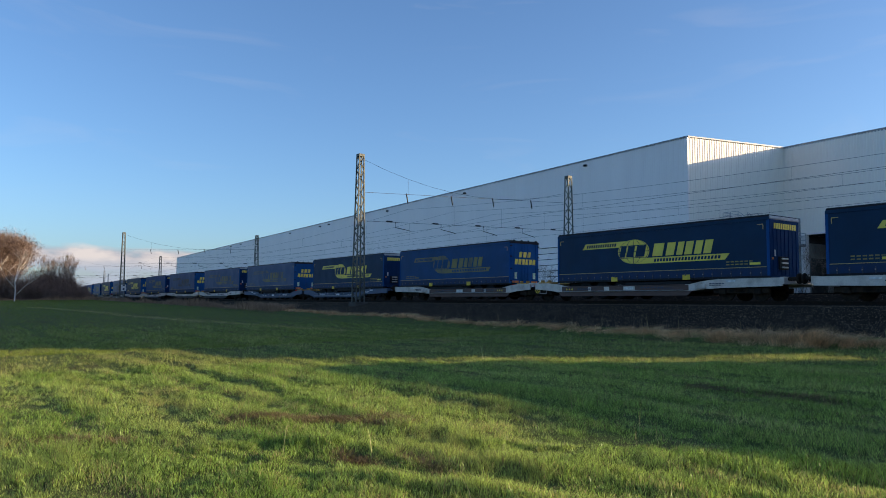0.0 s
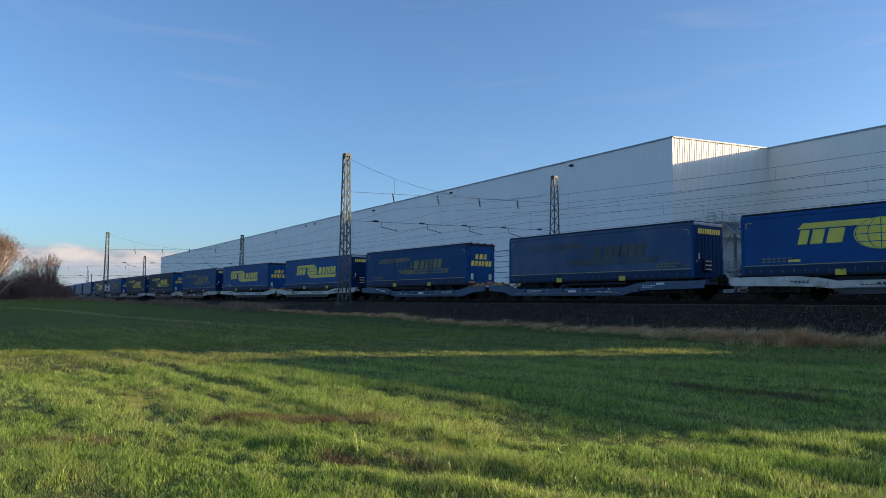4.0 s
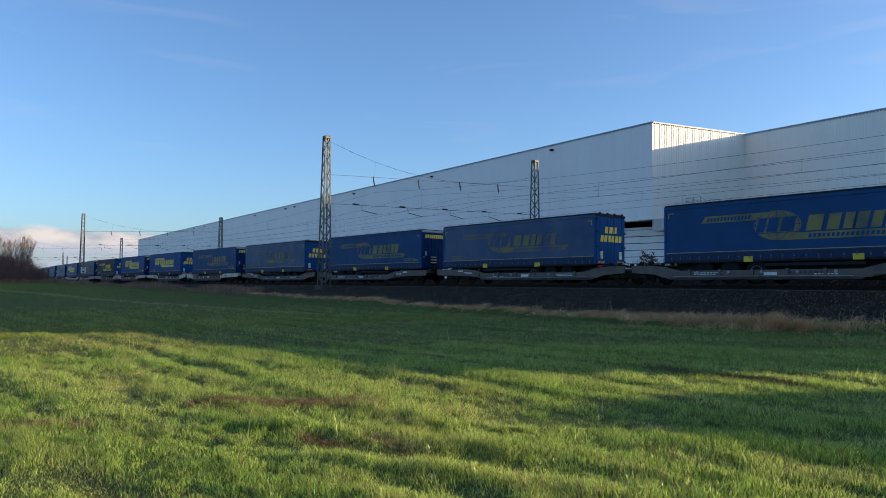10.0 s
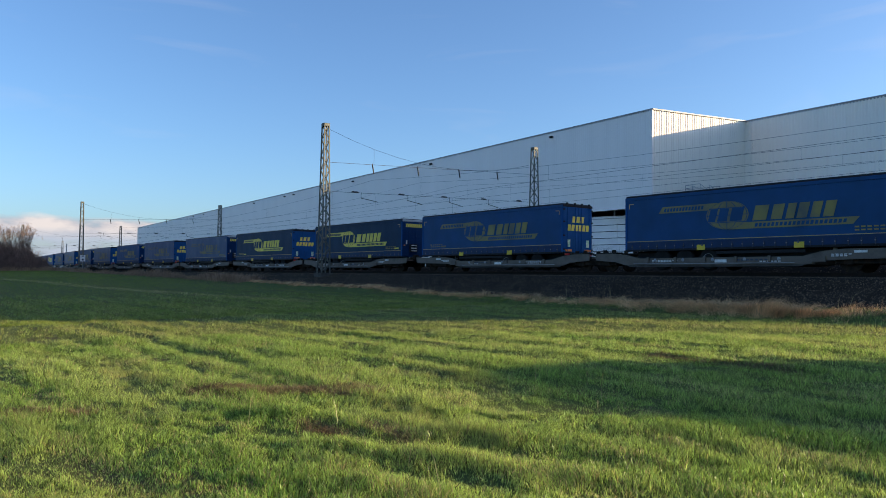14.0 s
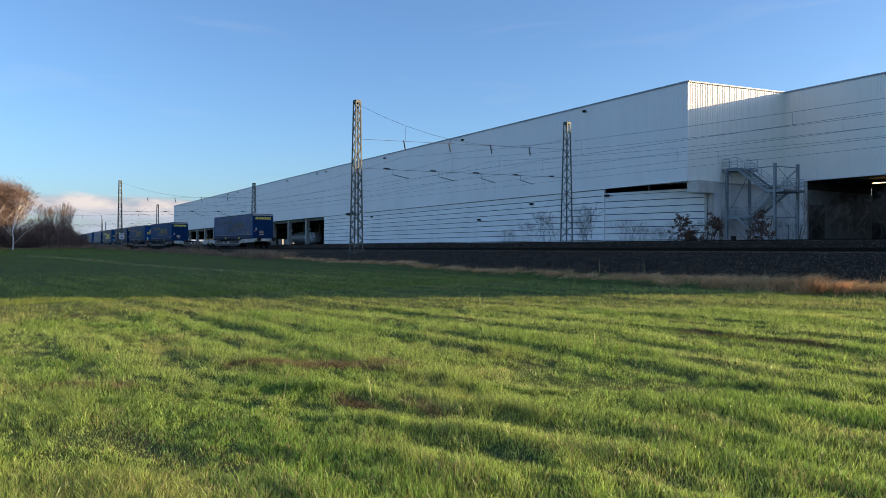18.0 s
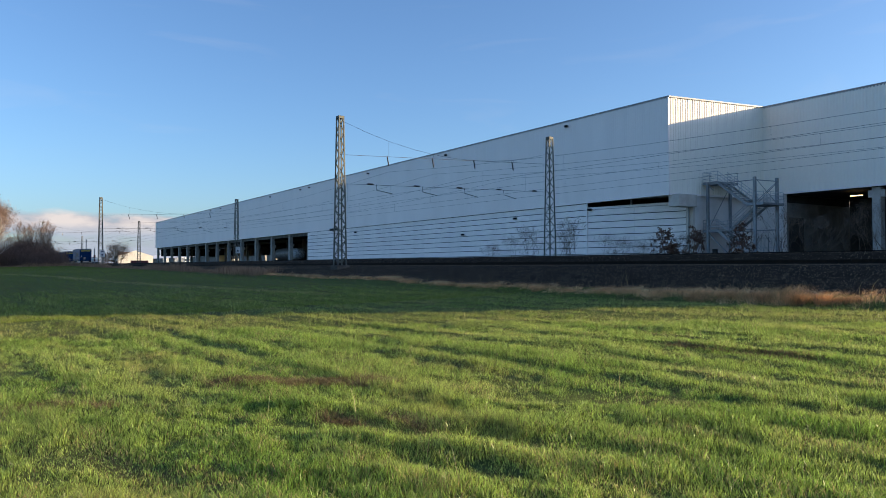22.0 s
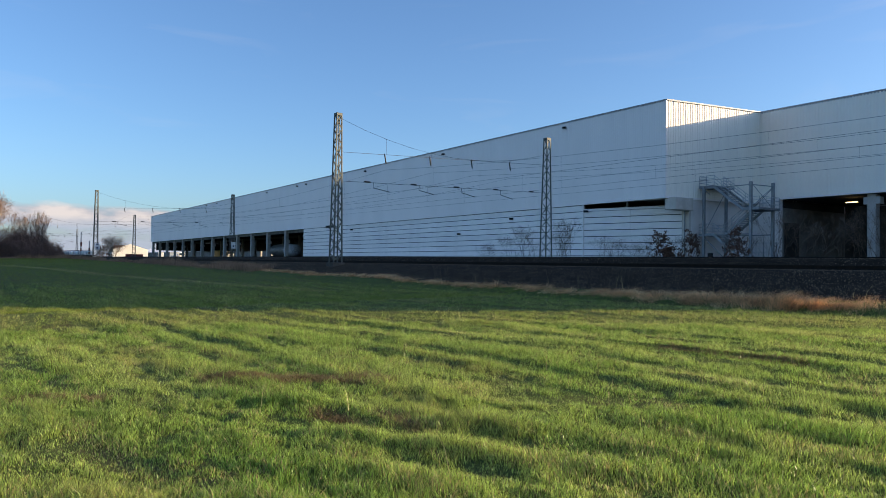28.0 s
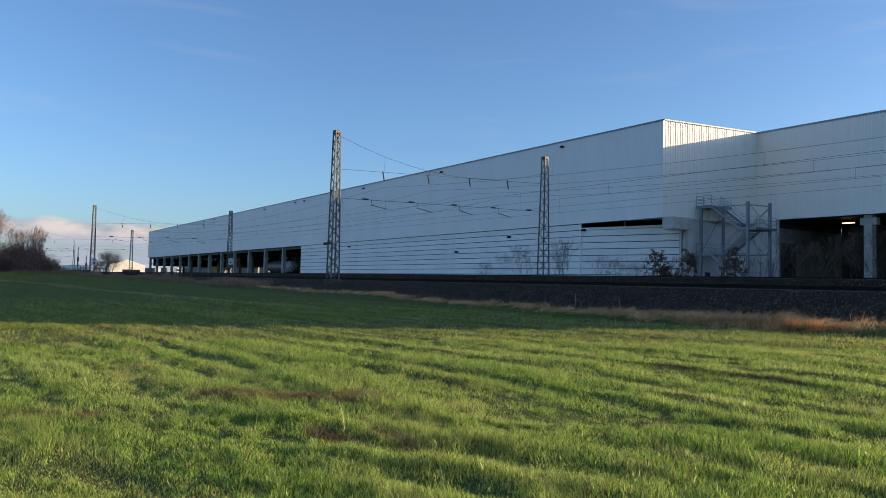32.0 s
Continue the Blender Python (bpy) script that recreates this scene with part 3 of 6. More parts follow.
    for x, y, mat in ((5.9, 17.6, "drum_blue"), (6.6, 18.2, "drum_blue"), (7.3, 17.9, "graphite"), (8.0, 18.6, "drum_blue")):
        dr = thing("drum", "blue steel drum standing in the dark hall" if mat == "drum_blue" else "dark steel drum standing in the dark hall", "drum", "drums in the hall", DEPOT @ pose(x, y, BASE_Z))
        part("barrel", lathe(bmesh.new(), [(0.29, 0), (0.3, 0.02), (0.3, 0.3), (0.312, 0.32), (0.3, 0.34), (0.3, 0.58), (0.312, 0.6), (0.3, 0.62), (0.3, 0.88), (0.28, 0.9)], Matrix(), 16), mat, dr)
        part("lid", lathe(bmesh.new(), [(0.02, 0.885), (0.27, 0.885), (0.275, 0.9), (0.02, 0.9)], Matrix(), 16), "galvanised", dr)
    for y in (16.0, 22.0):
        for x in (10.75, 27.0):
            bm = boxes((x - 0.6, x + 0.6, y - 0.1, y + 0.1, 8.74, 8.82), bevel=0.02)
            part("tube_lamp", bm, "tube_light" if (x < 20 and y < 20) else "galvanised", d)
    # small wall fittings under the eaves and on the board wall
    for x, z in ((-15.46, 18.5), (-42.8, 18.5), (-69.3, 18.5), (-97.6, 18.5), (-102.8, 18.5), (-122.7, 18.5), (-166.2, 18.6), (-177.3, 18.6)):
        bm = boxes((x - 0.22, x + 0.22, -0.42, -0.06, z, z + 0.22), bevel=0.03)
        part("wall_lamp", bm, "graphite", d)
    part("louvre", boxes((-86.6, -82.2, -0.3, -0.06, 8.74, 9.2), bevel=0.03), "graphite", d)
    for x, z in ((-11.7, 8.05), (-25.9, 7.8), (-38.45, 6.1), (-75.0, 7.9), (-85.1, 8.6)):
        part("wall_lamp", boxes((x - 0.3, x + 0.3, -0.2, 0.08, z, z + 0.24), bevel=0.03), "graphite", d)
    return d


def build_bounce_slab():
    """Unseen pale slabs along the depot's front, added to bounce skylight onto its walls."""
    y = thing("pavement", "unseen pale slab added to throw light onto the depot's walls", "pavement", m=DEPOT, kind="structure")
    part("slab", boxes((-99, 3.0, -4.5, 0.0, 2.05, 2.235)), "bounce_concrete", y)
    part("slab", boxes((3.0, EAST_X, 0.8, WING_Y - 0.5, 2.05, 2.235)), "bounce_concrete", y)
    return y


def build_stairs():
    """The zig-zag escape stairs in the inner corner."""
    s = thing("escape_stairs", "galvanised steel zig-zag escape stairs with railings against the warehouse", "stairs", m=DEPOT)
    y0, y1 = 4.3, 7.6
    zt, zm, zl = 10.35, 7.8, 5.3
    for x, y, top in ((1.5, y0, zt), (1.8, y1, zt - 0.2), (7.05, y0, 10.4), (7.3, y1, 10.45)):
        part("post", boxes((x - 0.13, x + 0.13, y - 0.13, y + 0.13, BASE_Z - 0.2, top), bevel=0.015), "galvanised", s)

    def fence(parent, p, q, n, height=1.08):
        """A railing from p to q: three rails on n + 1 uprights."""
        p, q = Vector(p), Vector(q)
        for h in (0.37, 0.73, height):
            part("rail", rod(p + Vector((0, 0, h)), q + Vector((0, 0, h)), 0.028, 5), "zinc_pale", parent)
        for i in range(n + 1):
            c = p.lerp(q, i / n)
            part("baluster", rod(c, c + Vector((0, 0, height)), 0.026, 4), "zinc_pale", parent)

    def platform(x0, x1, z, end):
        p = part("platform", boxes((x0, x1, y0, y1, z - 0.06, z)), "galvanised", s)
        for y in (y0 - 0.04, y1):
            part("edge_beam", boxes((x0 - 0.03, x1 + 0.03, y, y + 0.06, z - 0.24, z + 0.04), bevel=0.008), "galvanised", p)
        for i in range(4):
            x = x0 + 0.05 + (x1 - x0 - 0.1) * i / 3
            part("joist", boxes((x - 0.04, x + 0.04, y0, y1, z - 0.2, z - 0.07)), "galvanised", p)
        fence(p, (x0, y0, z), (x1, y0, z), 2)
        fence(p, (x0, y1, z), (x1, y1, z), 2)
        fence(p, (end, y0, z), (end, y1, z), 3)

    platform(0.9, 2.75, zt, 0.9)
    platform(6.15, 8.0, zm, 8.0)
    platform(0.9, 2.75, zl, 0.9)

    def flight(xa, za, xb, zb, ya, yb):
        n = int(abs(za - zb) / 0.19)
        f = None
        for y in (ya, yb):
            outline = [(xa, za - 0.3), (xa, za + 0.02), (xb, zb + 0.02), (xb, zb - 0.3)]
            bm = slab(outline, 0.06, Matrix(((1, 0, 0, 0), (0, 0, 1, y - 0.03), (0, 1, 0, 0), (0, 0, 0, 1))))
            bmesh.ops.recalc_face_normals(bm, faces=bm.faces)
            if f is None:
                f = part("flight", bm, "galvanised", s)
            else:
                part("stringer", bm, "galvanised", f)
            fence(f, (xa, y, za), (xb, y, zb), 4, 1.05)
        for i in range(1, n):
            t = i / n
            x, z = xa + (xb - xa) * t, za + (zb - za) * t
            part("step", boxes((x - 0.14, x + 0.14, ya + 0.03, yb - 0.03, z - 0.05, z)), "galvanised", f)

    ym = (y0 + y1) / 2
    flight(2.75, zt, 6.2, zm, y0, ym - 0.1)
    flight(6.2, zm, 2.75, zl, ym + 0.1, y1)
    flight(2.75, zl, 6.9, BASE_Z, y0, ym - 0.1)
    for a, b, r in (((1.5, y0, zt - 0.25), (7.05, y0, zt - 0.25), 0.05), ((1.5, y0, zl - 0.12), (7.05, y0, zl - 0.12), 0.07), ((1.8, y1, zl - 0.12), (7.3, y1, zl - 0.12), 0.06),
                    ((7.05, y0, zt - 0.25), (7.3, y1, zt - 0.25), 0.05), ((1.5, y0, zl - 0.3), (4.6, y0, BASE_Z), 0.06), ((1.5, y0, zt - 0.3), (2.2, y0, zt - 0.9), 0.04),
                    ((1.5, y0, zl), (1.8, y1, zt - 0.3), 0.035), ((7.05, y0, zm), (7.3, y1, zt - 0.3), 0.035), ((7.3, y0, zt - 0.3), (7.3, y1, zm), 0.03), ((1.8, y1, zl), (7.3, y1, zt - 0.4), 0.03)):
        part("brace", rod(a, b, r, 5), "galvanised", s)
    return s


def build_railing():
    """A barred railing on the yard behind the stairs, and a small cabinet by the far track."""
    f = thing("railing", "tall galvanised railing with upright bars behind the stairs", "railing", m=DEPOT @ pose(4.3, 8.5, BASE_Z))
    for z in (0.15, 1.2, 2.2):
        part("rail", rod((0, 0, z), (2.8, 0, z), 0.03, 6), "zinc_pale", f)
    for i in range(3):
        part("post", boxes((1.4 * i - 0.04, 1.4 * i + 0.04, -0.04, 0.04, -0.1, 2.3), bevel=0.008), "galvanised", f)
    for i in range(17):
        x = 0.16 * (i + 0.7)
        part("bar", rod((x, 0, 0.15), (x, 0, 2.2), 0.014, 4), "zinc_pale", f)
    c = thing("track_cabinet", "small black trackside cabinet on a short foot", "cabinet", m=pose(-33.15, 51.0, 2.2))
    part("case", boxes((-0.16, 0.16, -0.14, 0.14, 0.18, 0.62), bevel=0.02), "graphite", c)
    part("lid", boxes((-0.18, 0.18, -0.16, 0.16, 0.62, 0.66), bevel=0.01), "graphite", c)
    part("foot", boxes((-0.05, 0.05, -0.05, 0.05, -0.1, 0.18)), "galvanised", c)


# ---- tracks ----
def build_tracks():
    for i, y in enumerate(TRACKS):
        z = rail_z(y)
        t = thing("railway_track", "railway track with worn steel rails on concrete sleepers in ballast", "track", "parallel tracks", kind="structure")
        for side in (-0.7535, 0.7535):
            bm = bmesh.new()
            yy = y + side
            xs = [400.0, -95.0] + [-95.0 - 15.0 * k for k in range(1, 16)] + [-1100.0]
            shape = ((-0.07, -0.172), (0.07, -0.172), (0.07, -0.15), (0.009, -0.15), (0.009, -0.045), (0.036, -0.045),
                     (0.036, 0.0), (-0.036, 0.0), (-0.036, -0.045), (-0.009, -0.045), (-0.009, -0.15), (-0.07, -0.15))
            rings = [[bm.verts.new((x, yy + float(bend(x)) + dy, z + dz)) for dy, dz in shape] for x in xs]
            for u, v in zip(rings, rings[1:]):
                for k in range(12):
                    bm.faces.new((u[k], v[k], v[(k + 1) % 12], u[(k + 1) % 12]))
            bm.faces.new(rings[0])
            bm.faces.new(rings[-1][::-1])
            part("rail", bm, "shaded_rail_steel", t)
        if i < 1:
            m = boxes((-0.13, 0.13, -1.3, 1.3, -0.34, -0.19), bevel=0.02)
            first = part("sleeper", m, "sleeper_concrete", t)
            first.matrix_basis = pose(-90, y, z)
            for k in range(1, 140):
                alike("sleeper", first, pose(-90 + 0.6 * k, y, z), t)


# ---- masts and overhead line ----
NEAR_Y, FAR_Y, MAST_TOP = 28.0, 50.6, 13.45
# where each cross-span meets its near and its far mast, and how far both stand back
SPANS = ((-330.0, -330.0, 10.5), (-218.0, -212.0, 2.9), (-135.7, -132.2, 0.0), (-51.2, -50.7, 0.0), (28.0, 28.0, 0.0))


def build_mast(x, y, base, top, w0, w1, label):
    m = thing("lattice_mast", label, "mast", "masts of the overhead line", pose(x, y, base))
    h = top - base
    part("foundation", boxes((-w0 / 2 - 0.2, w0 / 2 + 0.2, -w0 / 2 - 0.2, w0 / 2 + 0.2, -0.6, 0.12), bevel=0.03), "sleeper_concrete", m)
    half = lambda z: (w0 + (w1 - w0) * z / h) / 2
    for sx in (-1, 1):
        for sy in (-1, 1):
            bm = bmesh.new()
            a, b = half(0), half(h)
            bar(bm, (sx * a, sy * a, 0.1), (sx * b, sy * b, h), 0.062, 4)
            part("leg", bm, "mast_steel", m)
    n = max(8, int(h / 0.62))
    for face in range(4):
        turn = Matrix.Rotation(face * math.pi / 2, 4, "Z")
        for i in range(n):
            z0, z1 = 0.25 + (h - 0.3) * i / n, 0.25 + (h - 0.3) * (i + 1) / n
            s = 1 if (i + face) % 2 else -1
            p, q = turn @ Vector((-s * half(z0), -half(z0), z0)), turn @ Vector((s * half(z1), -half(z1), z1))
            part("lattice_bar", rod(p, q, 0.033, 4), "mast_steel", m)
    part("head_plate", boxes((-w1 / 2 - 0.05, w1 / 2 + 0.05, -w1 / 2 - 0.05, w1 / 2 + 0.05, h - 0.22, h), bevel=0.01), "mast_steel", m)
    return m


def build_masts():
    for near, far, back in SPANS[:4]:
        build_mast(near, NEAR_Y + back, 1.55, MAST_TOP, 0.72, 0.40, "grey-green steel lattice mast at the edge of the ballast")
        build_mast(far, FAR_Y + back, 2.0, MAST_TOP + 0.6, 0.80, 0.42, "grey-green steel lattice mast beyond the tracks")


def tube(points, r=0.014, n=3):
    """One bent wire through the points."""
    bm = bmesh.new()
    pts = [Vector(p) for p in points]
    rings = []
    for i, p in enumerate(pts):
        d = (pts[min(i + 1, len(pts) - 1)] - pts[max(i - 1, 0)]).normalized()
        a = d.cross(Vector((0, 0, 1)) if abs(d.z) < 0.9 else Vector((1, 0, 0))).normalized()
        b = d.cross(a)
        rings.append([bm.verts.new(p + r * (math.cos(2 * math.pi * k / n) * a + math.sin(2 * math.pi * k / n) * b)) for k in range(n)])
    for u, v in zip(rings, rings[1:]):
        for k in range(n):
            j = (k + 1) % n
            bm.faces.new((u[k], u[j], v[j], v[k]))
    bm.faces.new(rings[0][::-1])
    bm.faces.new(rings[-1])
    return bm


def build_wires():
    """Cross-spans between the masts, and the line over each track."""
    span = FAR_Y - NEAR_Y
    low = lambda y: 11.0 + (MAST_TOP - 0.3 - 11.0) * ((y - (NEAR_Y + span * 0.55)) / (span * 0.55)) ** 2
    zu = lambda y: 10.4 + 1.0 * (y - NEAR_Y) / span
    zl = lambda y: 8.1 + 0.6 * (y - NEAR_Y) / span
    for near, far, back in SPANS:
        s = thing("cross_span", "thin steel cross-span wires with insulators hung between two masts", "overhead wires", "cross-spans", pose(0, back, 0))
        at = lambda y: near + (far - near) * (y - NEAR_Y) / span
        ys = [NEAR_Y + 0.2 + (span - 0.4) * i / 10 for i in range(11)]
        part("head_wire", tube([(at(y), y, low(y)) for y in ys], 0.013), "wire", s)
        for name, f in (("upper_wire", zu), ("lower_wire", zl)):
            part(name, rod((near, NEAR_Y, f(NEAR_Y)), (far, FAR_Y, f(FAR_Y)), 0.016, 3), "wire", s)
        for y in TRACKS:
            x = at(y)
            part("dropper", rod((x, y, low(y)), (x, y, zu(y)), 0.010, 3), "wire", s)
            part("insulator", lathe(bmesh.new(), [(0.025, 0), (0.055, 0.12), (0.055, 0.72), (0.025, 0.85)], pose(x, y, zu(y) - 0.75, 12, 0, 0), 8), "insulator", s)
            part("insulator", lathe(bmesh.new(), [(0.025, 0), (0.07, 0.1), (0.07, 0.55), (0.025, 0.65)], pose(x, y - 2.1, zl(y), 90, 0, 180), 8), "insulator", s)
            part("steady_arm", tube([(x, y - 1.2, zl(y)), (x, y - 1.2, zl(y) - 0.45), (x, y + 0.35, 7.55 + 0.02 * (y - 32))], 0.028, 4), "wire", s)
        part("insulator", lathe(bmesh.new(), [(0.025, 0), (0.07, 0.1), (0.07, 0.55), (0.025, 0.65)], pose(at(FAR_Y - 2.3), FAR_Y - 2.3, zl(FAR_Y), 90, 0, 180), 8), "insulator", s)
    for y in TRACKS:
        line = thing("overhead_line", "thin copper contact wire and sagging carrier wire over one track", "overhead wires", "lines over the tracks")
        zc = 7.45 + 0.03 * (y - 32.5)
        edges = [-680.0, -600.0, -520.0, -440.0, -366.0] + [n + (f - n) * (y - NEAR_Y) / span for n, f, _ in SPANS] + [108.0]
        for a, b in zip(edges, edges[1:]):
            ya, yb = y + float(bend(a)), y + float(bend(b))
            part("contact_wire", rod((a, ya, zc), (b, yb, zc), 0.008, 3), "wire", line)
            pts = [(a + (b - a) * i / 12, ya + (yb - ya) * i / 12, zc + 1.9 - 1.35 * (1 - (2 * i / 12 - 1) ** 2)) for i in range(13)]
            part("carrier_wire", tube(pts, 0.008), "wire", line)
            if -140 < a < 30:
                for i in range(1, 12, 2):
                    part("dropper", rod(pts[i], (pts[i][0], pts[i][1], zc), 0.005, 3), "wire", line)


# ---- the train ----
GAP_IN, LONG, PITCH, FIRST = 18.03, 13.62, 34.2, -18.59
SIDE_M = Matrix.Translation((0, -1.25, 0)) @ Matrix.Rotation(math.pi / 2, 4, "X")
END_M = Matrix(((0, 0, 1, 6.81), (1, 0, 0, 0), (0, 1, 0, 0), (0, 0, 0, 1)))
STYLES = {
    "plain": ("curtain_deep", "print_yellow", "blue curtain-sided semitrailer with yellow lettering marks, on a pocket wagon"),
    "dark": ("curtain_navy", "print_yellow", "dark navy curtain-sided semitrailer with bright yellow lettering marks"),
    "dim": ("curtain_medium", "print_olive", "blue curtain-sided semitrailer with faded olive lettering marks"),
    "bright": ("curtain_bright", "print_yellow", "bright blue curtain-sided semitrailer with yellow globe mark"),
    "ghost": ("curtain_faded_sheen", "print_ghost", "worn blue curtain-sided semitrailer, pale sky sheen painted in, lettering almost vanished"),
    "weak": ("curtain_faded_sheen", "print_weak", "worn blue curtain-sided semitrailer, pale sky sheen painted in, olive lettering weak"),
}


def lean_box(x0, x1, z0, z1, lean=0.25):
    k = (z1 - z0) * lean
    return [(x0, z0), (x1, z0), (x1 + k, z1), (x0 + k, z1)]


def oval(cx, cz, rx, rz, n=24):
    return [(cx + rx * math.cos(2 * math.pi * i / n), cz + rz * math.sin(2 * math.pi * i / n)) for i in range(n)]


BROAD = (0.80, 0.62, 0.46, 0.54, 0.50, 0.54)


def bold_bars(x0, x1, z0, z1, widths, on, mat, parent, depth):
    """A row of slanted bars of uneven width between x0 and x1."""
    lean = 0.25 * (z1 - z0)
    unit = (x1 - x0 - lean) / sum(widths)
    x = x0
    for w in widths:
        part("bold_bar", on(lean_box(x, x + w * unit * 0.76, z0, z1), depth), mat, parent)
        x += w * unit


def globe_lines(cx, cz, rx, rz, mat, parent):
    """The thin lines of a globe's grid: parallels, and meridians that bow outwards."""
    for dz in (-0.5, 0.0, 0.5):
        w = rx * math.sqrt(1 - dz * dz) * 0.985
        part("globe_line", slab([(cx - w, cz + dz * rz - 0.016), (cx + w, cz + dz * rz - 0.016), (cx + w, cz + dz * rz + 0.016), (cx - w, cz + dz * rz + 0.016)], 0.0105, SIDE_M), mat, parent)
    for k in (-0.93, -0.48, 0.0, 0.48, 0.93):
        left = [(cx + k * rx * math.cos(v) - 0.016, cz + rz * 0.985 * math.sin(v)) for v in [math.pi * (i / 12 - 0.5) for i in range(13)]]
        verts = [SIDE_M @ Vector((x + dx, z, 0.0115)) for x, z in left for dx in (0.0, 0.032)]
        sheet("globe_line", verts, [(2 * i, 2 * i + 1, 2 * i + 3, 2 * i + 2) for i in range(12)], mat, parent)


def side_print(t, style, cloth, ink):
    """Slanted bars and a globe in the printed colour; x from the trailer's middle, z over the rail."""
    on = lambda pts, d=0.006: slab(pts, d, SIDE_M)
    if style != "bright":
        part("print_band", on([(-4.73, 2.93), (-1.5, 2.93), (-1.35, 3.25), (-4.5, 3.25)]), ink, t)
        part("print_band", on([(-0.9, 1.98), (4.54, 1.98), (4.8, 2.28), (-0.4, 2.28)]), ink, t)
        g = part("globe_mark", on(oval(-1.0, 2.65, 1.07, 0.66), 0.008), ink, t)
        globe_lines(-1.0, 2.65, 1.07, 0.66, cloth, g)
        bold_bars(-1.98, 0.06, 2.36, 2.96, (0.5, 0.62, 0.8), on, cloth, g, 0.0135)
        bold_bars(0.24, 4.08, 2.34, 3.0, BROAD, on, ink, t, 0.0095)
        for name, x0, step, wide, z0, z1, n in (("upper_print", -4.42, 0.172, 0.115, 3.0, 3.17, 13), ("lower_print", 0.35, 0.19, 0.125, 2.05, 2.21, 21)):
            bm = bmesh.new()
            for i in range(n):
                plate(bm, lean_box(x0 + i * step, x0 + i * step + wide, z0, z1), 0.009, SIDE_M)
            tagged(part(name, bm, cloth, t), kind="stuff")
    else:
        part("print_band", on([(-4.13, 3.08), (-1.35, 3.08), (-1.1, 3.33), (-3.88, 3.33)]), ink, t)
        part("print_band", on([(-0.6, 2.08), (3.78, 2.08), (4.1, 2.36), (-0.2, 2.36)]), ink, t)
        g = part("globe_mark", on(oval(-0.74, 2.71, 1.06, 0.64), 0.008), ink, t)
        globe_lines(-0.74, 2.71, 1.06, 0.64, cloth, g)
        bold_bars(-4.15, -1.9, 2.42, 3.03, (0.5, 0.62, 0.8), on, ink, t, 0.006)
        bold_bars(0.53, 4.12, 2.42, 3.04, BROAD, on, ink, t, 0.006)


def build_trailer(style, doors_right):
    cloth, ink, label = STYLES[style]
    t = thing("semitrailer", label, "semitrailer", "semitrailers on the train")
    w, h = 1.25, LONG / 2
    # curtain, slightly slack between its posts
    n = 28
    verts, faces = [], []
    for i in range(n + 1):
        x = -h + 0.06 + (LONG - 0.12) * i / n
        slack = 0.014 * math.sin(i * 2.1) + 0.009 * math.sin(i * 5.3 + 1)
        for z in (1.16, 1.5, 2.4, 3.3, 3.78):
            verts.append((x, -w + 0.012 + slack * (0.4 if z in (1.16, 3.78) else 1), z))
    for i in range(n):
        for j in range(4):
            a = i * 5 + j
            faces.append((a, a + 5, a + 6, a + 1))
    sheet("curtain", verts, faces, cloth, t, True)
    part("body", boxes((-h + 0.02, h - 0.02, -w + 0.035, w, 1.12, 3.80)), cloth, t)
    part("roof", boxes((-h, h, -w + 0.02, w - 0.02, 3.80, 3.96), bevel=0.05), "trim_black", t)
    part("roof_rail", boxes((-h, h, -w - 0.012, -w + 0.05, 3.70, 3.86), bevel=0.012), cloth, t)
    for x in (-h + 0.03, h - 0.10):
        part("corner_post", boxes((x - 0.03, x + 0.10, -w - 0.008, -w + 0.1, 1.12, 3.76), bevel=0.01), "trailer_blue", t)
    part("floor_rail", boxes((-h, h, -w - 0.01, -w + 0.08, 1.06, 1.17), bevel=0.01), "trim_black", t)
    part("hem", boxes((-h + 0.12, h - 0.12, -w - 0.009, -w + 0.03, 1.165, 1.53), bevel=0.004), "hem_blue", t)
    part("yellow_stripe", boxes((-h + 0.15, h - 0.15, -w - 0.018, -w - 0.012, 1.55, 1.582)), "stripe_tan", t)
    bm = bmesh.new()
    for i in range(26):
        x = -h + 0.45 + i * 0.51
        box(bm, x - 0.022, x + 0.022, -w - 0.022, -w - 0.005, 1.14, 1.42)
        box(bm, x - 0.04, x + 0.04, -w - 0.035, -w - 0.005, 1.26, 1.34)
    tagged(part("strap_rail", bm, "strap_blue", t), kind="stuff")
    bm = bmesh.new()
    for i in range(26):
        x = -h + 0.45 + i * 0.51
        box(bm, x - 0.018, x + 0.018, -w - 0.045, -w - 0.034, 1.28, 1.32)
    tagged(part("clasp_rail", bm, "galvanised", t), kind="stuff")
    for x in (-2.35, 2.35):
        part("grapple_plate", boxes((x - 0.22, x + 0.22, -w - 0.03, -w - 0.008, 1.06, 1.32), bevel=0.008), "mark_yellow", t, "yellow grapple plate")
    for sx in (-1, 1):
        x = sx * (h - 0.28)
        part("corner_mark", boxes((min(x, x - sx * 0.28), max(x, x - sx * 0.28), -w - 0.022, -w - 0.014, 3.5, 3.54)), "stripe_tan", t)
        part("corner_mark", boxes((x - 0.02, x + 0.02, -w - 0.022, -w - 0.014, 3.28, 3.5)), "stripe_tan", t)
    side_print(t, style, cloth, ink)
    near = -5.2 if doors_right else 5.2
    bm = bmesh.new()
    for z, n in ((1.70, 5), (1.83, 6)):
        for k in range(n):
            x = near + (k - 2.5) * 0.24
            plate(bm, lean_box(x, x + 0.17, z, z + 0.06, 0), 0.008, SIDE_M)
    tagged(part("number_print", bm, "print_olive", t), kind="stuff")
